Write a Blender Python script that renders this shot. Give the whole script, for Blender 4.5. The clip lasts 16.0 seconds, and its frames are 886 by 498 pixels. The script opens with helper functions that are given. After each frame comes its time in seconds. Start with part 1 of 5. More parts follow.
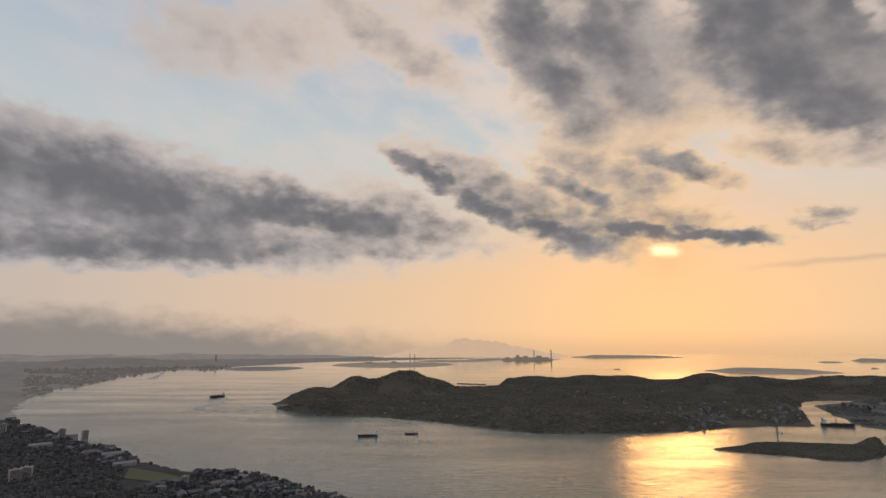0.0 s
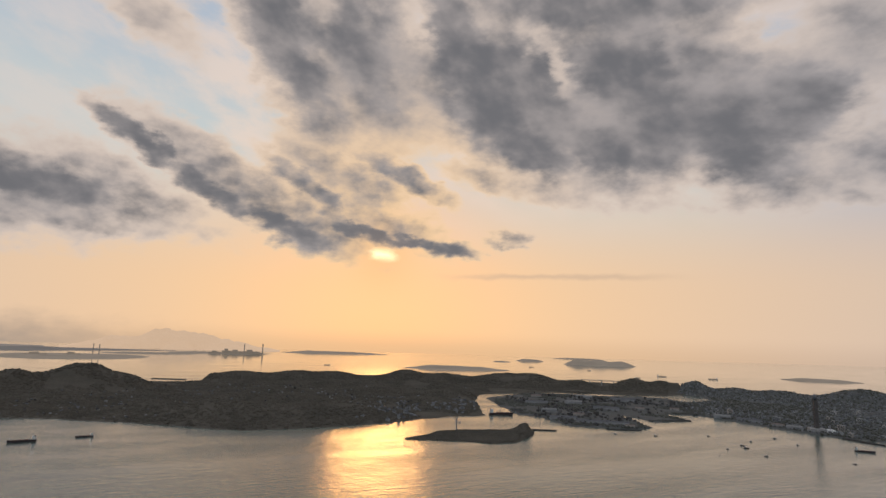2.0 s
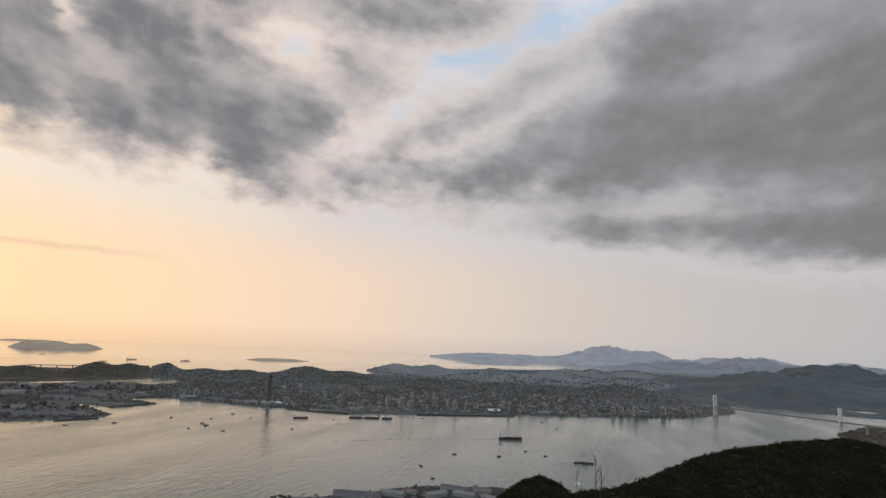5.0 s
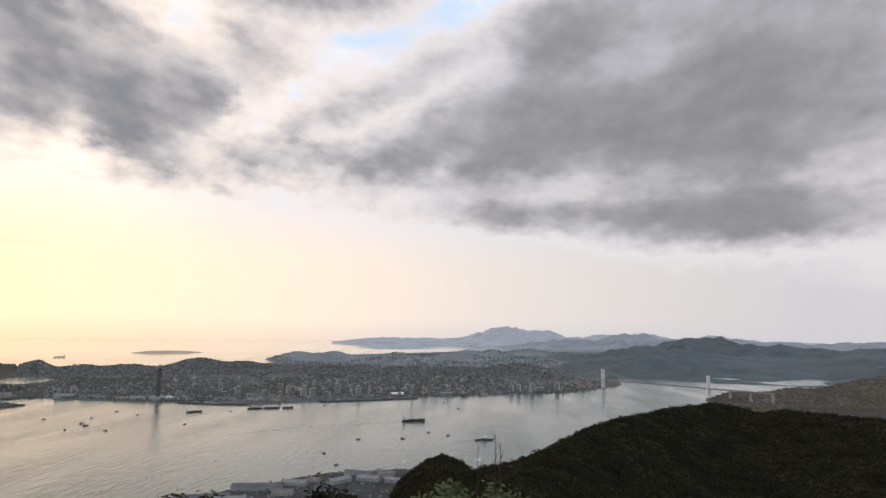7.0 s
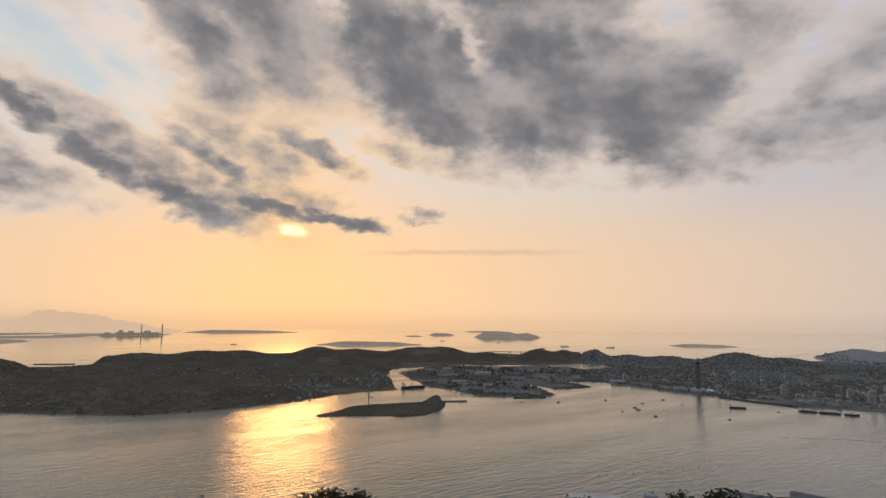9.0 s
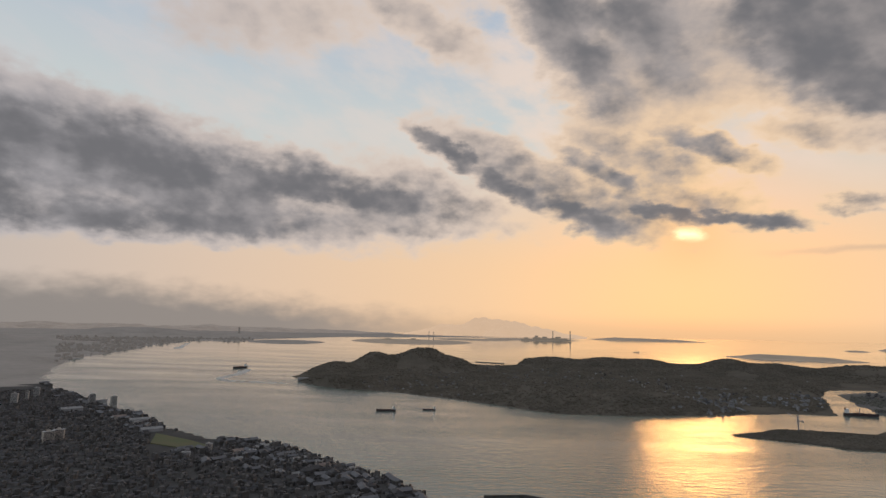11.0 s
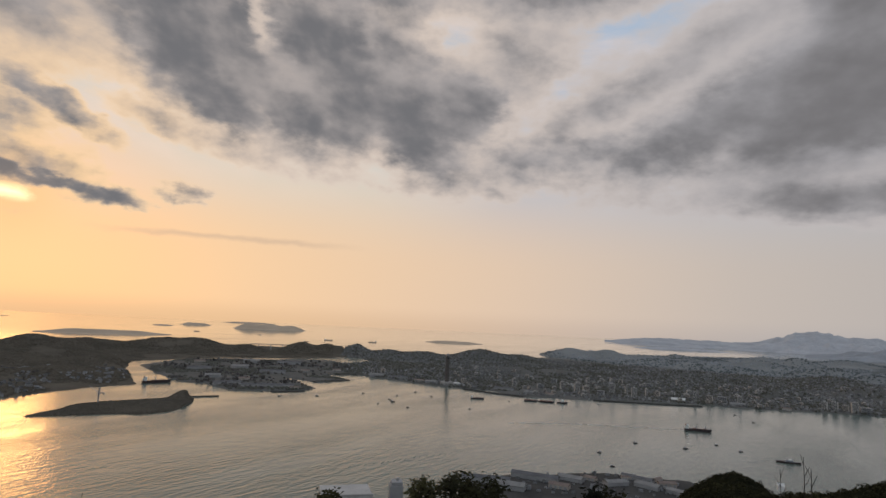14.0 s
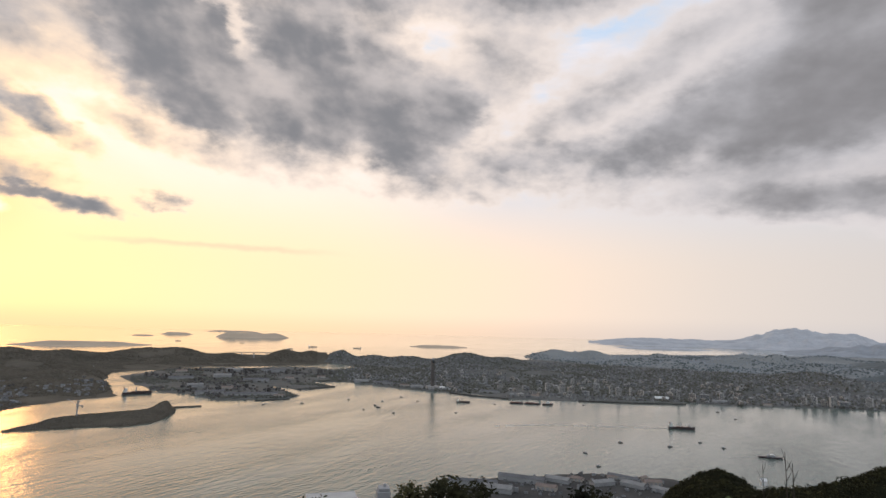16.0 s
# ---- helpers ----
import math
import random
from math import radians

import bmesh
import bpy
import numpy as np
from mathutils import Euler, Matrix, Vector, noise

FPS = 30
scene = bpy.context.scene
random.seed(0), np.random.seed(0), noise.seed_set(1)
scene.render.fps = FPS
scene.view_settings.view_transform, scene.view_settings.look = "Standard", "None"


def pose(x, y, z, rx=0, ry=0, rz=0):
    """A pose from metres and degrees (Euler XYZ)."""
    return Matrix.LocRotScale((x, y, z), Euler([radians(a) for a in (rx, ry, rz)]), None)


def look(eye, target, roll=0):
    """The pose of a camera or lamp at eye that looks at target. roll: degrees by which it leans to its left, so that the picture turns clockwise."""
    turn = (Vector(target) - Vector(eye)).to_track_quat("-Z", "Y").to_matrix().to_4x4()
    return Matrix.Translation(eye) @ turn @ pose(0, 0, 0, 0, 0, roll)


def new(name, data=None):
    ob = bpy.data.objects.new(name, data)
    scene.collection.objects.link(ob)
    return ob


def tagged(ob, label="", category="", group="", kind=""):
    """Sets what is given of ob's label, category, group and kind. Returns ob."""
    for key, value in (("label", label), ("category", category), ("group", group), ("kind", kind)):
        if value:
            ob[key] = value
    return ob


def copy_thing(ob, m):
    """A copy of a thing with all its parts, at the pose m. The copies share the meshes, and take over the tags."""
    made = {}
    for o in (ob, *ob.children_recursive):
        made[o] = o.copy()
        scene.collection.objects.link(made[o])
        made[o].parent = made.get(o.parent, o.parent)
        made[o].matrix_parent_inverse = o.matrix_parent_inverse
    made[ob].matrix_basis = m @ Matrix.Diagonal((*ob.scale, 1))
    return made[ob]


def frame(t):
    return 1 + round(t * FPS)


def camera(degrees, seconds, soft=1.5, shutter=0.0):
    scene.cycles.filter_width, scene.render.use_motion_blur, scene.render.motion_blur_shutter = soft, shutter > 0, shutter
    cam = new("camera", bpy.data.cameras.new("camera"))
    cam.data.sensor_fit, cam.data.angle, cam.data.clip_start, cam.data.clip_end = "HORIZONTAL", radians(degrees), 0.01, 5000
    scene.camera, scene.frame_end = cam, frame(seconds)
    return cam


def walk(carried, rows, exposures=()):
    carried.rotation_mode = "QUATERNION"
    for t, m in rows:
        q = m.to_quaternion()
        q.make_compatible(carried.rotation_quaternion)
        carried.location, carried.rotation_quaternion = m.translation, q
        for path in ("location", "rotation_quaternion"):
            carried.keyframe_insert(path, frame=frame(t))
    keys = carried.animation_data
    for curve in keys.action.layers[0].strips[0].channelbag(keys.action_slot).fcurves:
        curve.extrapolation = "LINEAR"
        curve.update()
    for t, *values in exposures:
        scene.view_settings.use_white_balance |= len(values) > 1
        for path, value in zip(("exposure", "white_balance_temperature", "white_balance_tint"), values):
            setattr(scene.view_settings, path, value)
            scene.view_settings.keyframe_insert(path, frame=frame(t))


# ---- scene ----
# The strait is laid out at one fifth of its true size, so that its far shores and
# its horizon lie within the lens's reach; bearings are in degrees to the right of +y.
EYE = 72.0
cam = camera(76.04, 16.0)
PATH = [
    (0.0, pose(0, 0, EYE, 99.80, 0.22, 0.22)),
    (0.5, pose(0, 0, EYE, 99.45, -0.18, -6.25)),
    (1.0, pose(0, 0, EYE, 99.30, -0.81, -12.86)),
    (1.5, pose(0, 0, EYE, 99.42, -1.25, -20.11)),
    (2.0, pose(0, 0, EYE, 99.70, -1.65, -27.78)),
    (2.5, pose(0, 0, EYE, 99.92, -1.92, -37.23)),
    (3.0, pose(0, 0, EYE, 100.04, -2.33, -47.23)),
    (3.5, pose(0, 0, EYE, 100.18, -2.53, -56.85)),
    (4.0, pose(0, 0, EYE, 100.30, -2.58, -65.89)),
    (4.5, pose(0, 0, EYE, 100.15, -2.55, -72.59)),
    (5.0, pose(0, 0, EYE, 99.71, -2.27, -76.79)),
    (5.2, pose(0, 0, EYE, 99.60, -2.07, -77.68)),
    (5.7, pose(0, 0, EYE, 99.25, -1.60, -81.20)),
    (6.3, pose(0, 0, EYE, 98.83, -1.03, -86.20)),
    (6.8, pose(0, 0, EYE, 98.48, -0.55, -87.30)),
    (7.3, pose(0, 0, EYE, 98.12, -0.08, -82.37)),
    (7.5, pose(0, 0, EYE, 98.04, 0.15, -78.31)),
    (8.0, pose(0, 0, EYE, 97.69, 0.03, -65.60)),
    (8.5, pose(0, 0, EYE, 97.51, -0.12, -51.35)),
    (9.0, pose(0, 0, EYE, 97.40, -0.39, -36.53)),
    (9.5, pose(0, 0, EYE, 97.63, -0.43, -22.90)),
    (10.0, pose(0, 0, EYE, 97.74, -0.91, -9.43)),
    (10.2, pose(0, 0, EYE, 97.92, -0.78, -5.77)),
    (10.6, pose(0, 0, EYE, 97.77, -1.02, -0.90)),
    (11.2, pose(0, 0, EYE, 97.55, -1.37, 2.60)),
    (11.8, pose(0, 0, EYE, 97.33, -1.72, -2.90)),
    (12.3, pose(0, 0, EYE, 97.14, -2.01, -12.19)),
    (12.5, pose(0, 0, EYE, 96.92, -2.20, -18.41)),
    (13.0, pose(0, 0, EYE, 96.77, -2.31, -30.99)),
    (13.5, pose(0, 0, EYE, 96.99, -2.71, -45.38)),
    (14.0, pose(0, 0, EYE, 97.39, -2.60, -59.71)),
    (14.5, pose(0, 0, EYE, 97.74, -2.35, -71.05)),
    (15.0, pose(0, 0, EYE, 97.85, -2.00, -76.85)),
    (15.5, pose(0, 0, EYE, 97.86, -1.61, -73.16)),
    (16.0, pose(0, 0, EYE, 97.85, -1.42, -61.25)),
]
EXPOSURES = [(0.0, -0.08, 6350, 8), (2.0, -0.05, 6300, 8), (3.5, -0.1, 6300, 8), (4.0, 0.04, 6350, 7), (5.2, 0.35, 6250, 6), (7.3, 0.76, 6200, 7), (8.0, 0.62, 6250, 8),
             (9.0, 0.06, 6300, 8), (10.2, 0.0, 6350, 8), (12.5, 0.0, 6300, 8), (13.5, -0.1, 6250, 7), (14.0, 0.02, 6350, 7), (15.0, 0.42, 6250, 6), (15.5, 0.52, 6250, 6), (16.0, 0.6, 6300, 7)]
walk(cam, PATH, EXPOSURES)

# ---- world, sun ----
SUN_AZ, SUN_EL = 21.4, 9.0


def heading(az, el):
    a, b = radians(az), radians(el)
    return Vector((math.sin(a) * math.cos(b), math.cos(a) * math.cos(b), math.sin(b)))


world = bpy.data.worlds.new("world")
scene.world = world
world.use_nodes = True
wt = world.node_tree
wt.nodes.clear()


def wmath(op, a, b=None, c=None, clamp=False):
    n = wt.nodes.new("ShaderNodeMath")
    n.operation, n.use_clamp = op, clamp
    for i, v in enumerate((a, b, c)):
        if v is None:
            continue
        if isinstance(v, (int, float)):
            n.inputs[i].default_value = v
        else:
            wt.links.new(v, n.inputs[i])
    return n.outputs[0]


def wmix(fac, a, b, blend="MIX"):
    n = wt.nodes.new("ShaderNodeMix")
    n.data_type, n.blend_type, n.clamp_factor = "RGBA", blend, True
    for i, v in ((0, fac), (6, a), (7, b)):
        if isinstance(v, (int, float)):
            n.inputs[i].default_value = v
        elif isinstance(v, tuple):
            n.inputs[i].default_value = (*v, 1)
        else:
            wt.links.new(v, n.inputs[i])
    return n.outputs[2]


def wsmooth(v, lo, hi):
    n = wt.nodes.new("ShaderNodeMapRange")
    n.interpolation_type = "SMOOTHSTEP"
    wt.links.new(v, n.inputs[0])
    n.inputs[1].default_value, n.inputs[2].default_value = lo, hi
    return n.outputs[0]


def wnoise(vec, scale, detail=6, rough=0.55):
    n = wt.nodes.new("ShaderNodeTexNoise")
    n.inputs["Scale"].default_value, n.inputs["Detail"].default_value, n.inputs["Roughness"].default_value = scale, detail, rough
    wt.links.new(vec, n.inputs["Vector"])
    return n


def wcombine(x, y, z=0.0):
    n = wt.nodes.new("ShaderNodeCombineXYZ")
    for i, v in enumerate((x, y, z)):
        if isinstance(v, (int, float)):
            n.inputs[i].default_value = v
        else:
            wt.links.new(v, n.inputs[i])
    return n.outputs[0]


coord = wt.nodes.new("ShaderNodeTexCoord")
sep = wt.nodes.new("ShaderNodeSeparateXYZ")
wt.links.new(coord.outputs["Generated"], sep.inputs[0])
AZ = wmath("MULTIPLY", wmath("ARCTAN2", sep.outputs[0], sep.outputs[1]), 57.29578)
EL = wmath("MULTIPLY", wmath("ARCSINE", sep.outputs[2]), 57.29578)

# the air: a Nishita sky with a low sun, and the warm haze that lies over the sea
sky = wt.nodes.new("ShaderNodeTexSky")
sky.sky_type, sky.sun_disc = "NISHITA", False
sky.sun_elevation, sky.sun_rotation = radians(SUN_EL), radians(SUN_AZ)
sky.air_density, sky.dust_density = 1.2, 2.0
dotn = wt.nodes.new("ShaderNodeVectorMath")
dotn.operation = "DOT_PRODUCT"
wt.links.new(coord.outputs["Generated"], dotn.inputs[0])
dotn.inputs[1].default_value = heading(SUN_AZ, SUN_EL)
TOSUN = wmath("MULTIPLY", wmath("ARCCOSINE", wmath("MINIMUM", dotn.outputs["Value"], 1.0)), 57.29578)
SIDE = wmath("ABSOLUTE", wmath("SUBTRACT", AZ, SUN_AZ))

# colours of the clear air low down, from below the sun round to the far side, and higher up
ramp = wt.nodes.new("ShaderNodeValToRGB")
ramp.color_ramp.interpolation = "B_SPLINE"
for k, (deg, col) in enumerate(((0, (0.98, 0.56, 0.28)), (20, (0.89, 0.59, 0.355)), (45, (0.74, 0.55, 0.42)), (66, (0.55, 0.475, 0.43)), (95, (0.40, 0.375, 0.38)))):
    stop = ramp.color_ramp.elements[k] if k < 2 else ramp.color_ramp.elements.new(1.0)
    stop.position, stop.color = deg / 100, (*col, 1)
wt.links.new(wmath("MULTIPLY", SIDE, 0.01), ramp.inputs[0])
LOW = ramp.outputs[0]
HIGH = wmix(wsmooth(EL, 17, 34), (0.58, 0.61, 0.60), (0.42, 0.48, 0.58))
HIGH = wmix(wsmooth(AZ, 50, 68), HIGH, (0.40, 0.47, 0.585))
warm = wmath("SUBTRACT", 1.0, wsmooth(SIDE, 12, 78))
air = wmix(wsmooth(EL, 5, 20), LOW, HIGH)
halo = wmath("POWER", wmath("SUBTRACT", 1.0, wsmooth(TOSUN, 0, 24)), 2.0)
air = wmix(wmath("MULTIPLY", halo, 0.45), air, (1.0, 0.49, 0.25))
air = wmix(0.003, air, sky.outputs[0])

# the clouds: drifting banks, torn at their edges
flat = wcombine(wmath("MULTIPLY", AZ, 0.1), wmath("MULTIPLY", EL, 0.19), 3.7)
w1 = wnoise(flat, 1.1, 3)
w2 = wnoise(flat, 4.5, 4)
s1 = wt.nodes.new("ShaderNodeSeparateColor")
wt.links.new(w1.outputs["Color"], s1.inputs[0])
s2 = wt.nodes.new("ShaderNodeSeparateColor")
wt.links.new(w2.outputs["Color"], s2.inputs[0])
CA = wmath("MULTIPLY_ADD", s2.outputs[0], 4.0, wmath("MULTIPLY_ADD", s1.outputs[0], 6.0, wmath("SUBTRACT", AZ, 5.0)))
CE = wmath("MULTIPLY_ADD", s2.outputs[1], 2.2, wmath("MULTIPLY_ADD", s1.outputs[1], 2.0, wmath("SUBTRACT", EL, 2.1)))


def oval(az, el, wide, high, tilt):
    """The squared distance from a tilted oval's middle, 1 at its rim."""
    c, s = math.cos(radians(tilt)), math.sin(radians(tilt))
    a, b = wmath("SUBTRACT", CA, az), wmath("SUBTRACT", CE, el)
    u = wmath("MULTIPLY_ADD", a, c / wide, wmath("MULTIPLY", b, s / wide))
    v = wmath("MULTIPLY_ADD", a, -s / high, wmath("MULTIPLY", b, c / high))
    return wmath("MULTIPLY_ADD", u, u, wmath("MULTIPLY", v, v))


banks, gaps, glows = [], [], []


def bank(az, el, wide, high, tilt=0.0, thick=1.0):
    """One cloud bank: its bearing, height, half sizes in degrees, and the tilt of its long side."""
    banks.append(wmath("MULTIPLY", wmath("SUBTRACT", 1.0, wmath("MULTIPLY", oval(az, el, wide, high, tilt), 0.5)), thick))


def gap(az, el, wide, high, tilt=0.0, depth=0.7, into=gaps):
    """A hole torn in the banks, or (into glows) a place where they are thin and light comes through."""
    into.append(wmath("MULTIPLY", wmath("POWER", 0.37, oval(az, el, wide, high, tilt)), depth))


# the long bank low over the left-hand shore
bank(-46, 13.6, 13, 4.8, -6, 1.35)
bank(-31, 13.6, 12, 3.7, -8, 1.4)
bank(-18, 13.0, 10, 2.5, -10, 1.25)
bank(-8, 12.4, 7, 1.7, -14, 1.0)
bank(-30, 9.0, 22, 1.7, 1, 1.2)
bank(-9, 9.6, 10, 0.9, 0, 0.8)
bank(-27, 12.2, 18, 3.3, -7, 1.25)
bank(-12, 12.0, 9, 2.3, -10, 1.0)
gap(-15.6, 11.2, 3.6, 0.9, 0, 0.55)
gap(-28, 11.2, 12, 1.5, -2, 0.4, glows)
gap(-9, 10.6, 6, 1.0, -4, 0.4, glows)
# the torn bank before the sun
bank(-1, 16.7, 4.4, 1.1, -30, 1.2)
bank(4.8, 13.9, 4.8, 1.3, -27, 1.3)
bank(11.5, 11.2, 4.6, 1.3, -22, 1.35)
bank(14.5, 14.4, 5.2, 1.2, -32, 1.1)
bank(19.3, 11.2, 3.4, 1.0, -14, 1.3)
bank(24.5, 10.4, 3.0, 0.65, -4, 1.2)
bank(28.5, 9.9, 3.4, 0.75, -6, 1.2)
bank(24.2, 16.3, 4.4, 1.1, -26, 0.95)
gap(23.2, 13.3, 2.6, 1.1, -8, 0.7)
bank(10, 13.4, 10, 2.1, -24, 1.0)
bank(20, 14.2, 7, 2.0, -28, 0.8)
bank(-3, 12.8, 7, 1.8, -20, 0.6)
bank(34.4, 10.8, 1.6, 0.7, -8, 0.8)
bank(40, 15.2, 4.5, 1.3, -10, 0.55)
bank(33, 16.4, 4.0, 1.0, -14, 0.45)
# the thin streaks high on the left
bank(-6, 30, 6.0, 1.3, -28, 0.35)
bank(-20, 28.6, 5.0, 1.6, 10, 0.2)
# the great bank overhead, hanging down in lobes
bank(11, 28, 8.0, 3.2, -54, 1.2)
bank(18.5, 28, 7.0, 3.4, -58, 1.0)
bank(30.5, 26.5, 9.0, 4.0, -50, 1.4)
bank(36, 20.6, 5.5, 2.7, -36, 1.3)
bank(44.5, 19.4, 7.0, 2.8, -16, 1.25)
bank(47, 24.5, 9.0, 4.4, -42, 1.3)
bank(56, 18.6, 6.5, 3.4, -26, 1.35)
bank(61, 21.4, 3.6, 3.8, 20, 1.25)
bank(46, 33, 14.0, 3.8, 0, 1.15)
bank(22, 40, 28.0, 6.5)
bank(17, 27, 8, 4, -40, 0.8)
bank(36, 25.5, 16, 5.0, -14, 1.05)
bank(53, 24, 10, 5.5, -14, 1.0)
gap(24.3, 31, 3.4, 1.5, -60, 0.75)
gap(38.8, 27, 3.8, 1.2, -58, 0.85)
gap(12.6, 27.6, 1.6, 1.2, -40, 0.5)
gap(59.5, 28, 3.4, 1.8, -40, 0.6)
gap(51, 27, 4.4, 1.3, -50, 0.5, glows)
gap(42, 24, 4.4, 1.0, -50, 0.4, glows)
bank(44, 16.0, 7.0, 1.7, -10, 0.6)
bank(61, 14.2, 6.0, 1.6, 2, 0.65)
# the grey overcast on the right
bank(74, 16.6, 8.0, 1.7, 6, 0.8)
bank(84, 18.2, 9.0, 3.2, 22, 1.0)
bank(97, 20.4, 12.0, 6.2, 18, 1.35)
bank(113, 21, 15.0, 10.0, 4, 1.4)
bank(101, 28.5, 9.0, 4.0, 16, 1.2)
bank(97, 11.7, 12.0, 1.9, -4, 1.0)
bank(113, 10.9, 14.0, 3.0, -3, 1.3)
bank(70, 16.6, 7.0, 2.1, 4, 1.0)
bank(79, 16.4, 8.0, 2.2, 6, 1.0)
bank(108, 9.2, 8.0, 0.8, 0, 0.6)
bank(141, 20, 22.0, 13.0)
bank(70, 32, 10.0, 2.6, 0, 0.9)
gap(76, 24.6, 10, 1.8, 24, 0.5)
gap(99, 14.8, 9, 1.0, 0, 0.45, glows)
gap(108, 26, 10, 3.0, 12, 0.4, glows)
bank(79, 24.0, 8.0, 2.2, 22, 0.55)
bank(72, 20.5, 6, 1.8, 30, 0.5)
bank(68, 15.0, 9, 1.4, 4, 0.6)
bank(86, 27, 6.0, 1.4, 18, 0.45)
bank(66, 25.5, 5.0, 3.4, 30, 0.5)


def joined(parts, op, soft):
    total = parts[0]
    for b in parts[1:]:
        n = wt.nodes.new("ShaderNodeMath")
        n.operation = op
        n.inputs[2].default_value = soft
        wt.links.new(total, n.inputs[0])
        wt.links.new(b, n.inputs[1])
        total = n.outputs[0]
    return total


field = wmath("SUBTRACT", joined(banks, "SMOOTH_MAX", 0.35), joined(gaps, "ADD", 0.0))
glow = joined(glows, "ADD", 0.0)
# billows lean with the lobes of the great bank, and lie flatter low down
lean = wmath("SUBTRACT", 1.0, wsmooth(AZ, 50, 90))
sway = wmath("MULTIPLY", wmath("MULTIPLY", lean, EL), 0.045)


def billow(da, de, scale, detail, rough, seed):
    a = wmath("ADD", wmath("MULTIPLY_ADD", AZ, 0.1, 0.1 * da), sway)
    e = wmath("MULTIPLY", wmath("ADD", EL, de), wmath("MULTIPLY_ADD", lean, -0.035, 0.15))
    return wnoise(wcombine(a, e, seed), scale, detail, rough).outputs["Fac"]


smooth_right = wmath("MULTIPLY_ADD", wsmooth(AZ, 70, 95), -0.62, 1.0)
big = wmath("SUBTRACT", billow(0, 0, 1.6, 4, 0.45, 8.1), 0.5)
ragged = wmath("SUBTRACT", wnoise(wcombine(wmath("MULTIPLY", AZ, 0.11), wmath("MULTIPLY", EL, 0.17), 2.9), 4.2, 6, 0.55).outputs["Fac"], 0.5)
torn = wmath("MULTIPLY_ADD", wsmooth(EL, 15, 21), -0.45, 1.15)
rough_edge = wmath("MULTIPLY", ragged, wmath("MULTIPLY", torn, smooth_right))
dens = wmath("ADD", rough_edge, wmath("MULTIPLY_ADD", wmath("MULTIPLY", big, smooth_right), 1.25, field))
# the high banks fade out softly, the low ones are torn
soft = wmath("MULTIPLY_ADD", wsmooth(EL, 14, 22), 0.30, 0.10)
thin = wsmooth(wmath("ADD", dens, soft), -0.25, 0.5)
core = wsmooth(wmath("ADD", dens, wmath("MULTIPLY", soft, 0.75)), 0.0, 1.2)
# a veil of high thin cloud
veil = wnoise(wcombine(wmath("ADD", wmath("MULTIPLY", AZ, 0.06), sway), wmath("MULTIPLY", EL, 0.10), 1.3), 2.6, 7, 0.55)
veiled = wmath("MULTIPLY", wsmooth(veil.outputs["Fac"], 0.36, 0.68), wmath("MULTIPLY", wsmooth(EL, 9, 20), wmath("MULTIPLY_ADD", wsmooth(AZ, -12, 14), 0.4, 0.4)))
air = wmix(veiled, air, wmix(warm, (0.62, 0.57, 0.60), (0.90, 0.69, 0.56)))
near_sun = wmath("SUBTRACT", 1.0, wsmooth(TOSUN, 2, 24))
RIM = wmix(near_sun, wmix(wsmooth(SIDE, 20, 70), (0.76, 0.61, 0.51), (0.53, 0.475, 0.465)), (1.0, 0.66, 0.36))
# thickness: dark where a bank is deep, paler where it thins; the side towards the sun is lit
puffs = wmath("SUBTRACT", billow(0, 0, 2.4, 3, 0.45, 5.5), billow(0.6, -0.9, 2.4, 3, 0.45, 5.5))
lit = wmath("MULTIPLY", puffs, smooth_right)
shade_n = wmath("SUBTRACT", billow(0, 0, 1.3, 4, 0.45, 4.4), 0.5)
depth = wmath("SUBTRACT", wmath("MULTIPLY_ADD", wmath("MULTIPLY", shade_n, smooth_right), -2.0, dens), glow)
deep = wsmooth(wmath("MULTIPLY_ADD", lit, 1.5, depth), 0.1, 1.55)
CORE = wmix(deep, wmix(wsmooth(SIDE, 15, 75), (0.40, 0.35, 0.335), (0.36, 0.34, 0.355)), wmix(wsmooth(AZ, 70, 95), (0.170, 0.164, 0.173), (0.165, 0.155, 0.160)))
cloudy = wmix(thin, air, RIM)
cloudy = wmix(core, cloudy, CORE)
# thin streak below the sun and the low mist over the left-hand shore
streak = wmath("MULTIPLY", wmath("SUBTRACT", 1.0, wsmooth(wmath("ABSOLUTE", wmath("SUBTRACT", wmath("MULTIPLY_ADD", CE, 0.3, wmath("MULTIPLY", EL, 0.7)), 6.95)), 0.0, 0.45)),
               wmath("SUBTRACT", 1.0, wsmooth(wmath("ABSOLUTE", wmath("SUBTRACT", AZ, 39)), 4, 14)))
cloudy = wmix(wmath("MULTIPLY", streak, 0.45), cloudy, (0.55, 0.40, 0.30))
mist_top = wmath("MULTIPLY_ADD", wsmooth(AZ, -42, 12), -2.6, 3.4)
mist = wmath("MULTIPLY", wmath("SUBTRACT", 1.0, wsmooth(wmath("SUBTRACT", CE, mist_top), -2.2, 0.9)), wmath("SUBTRACT", 1.0, wsmooth(AZ, -20, 14)))
cloudy = wmix(wmath("MULTIPLY", mist, 0.9), cloudy, (0.255, 0.228, 0.212))
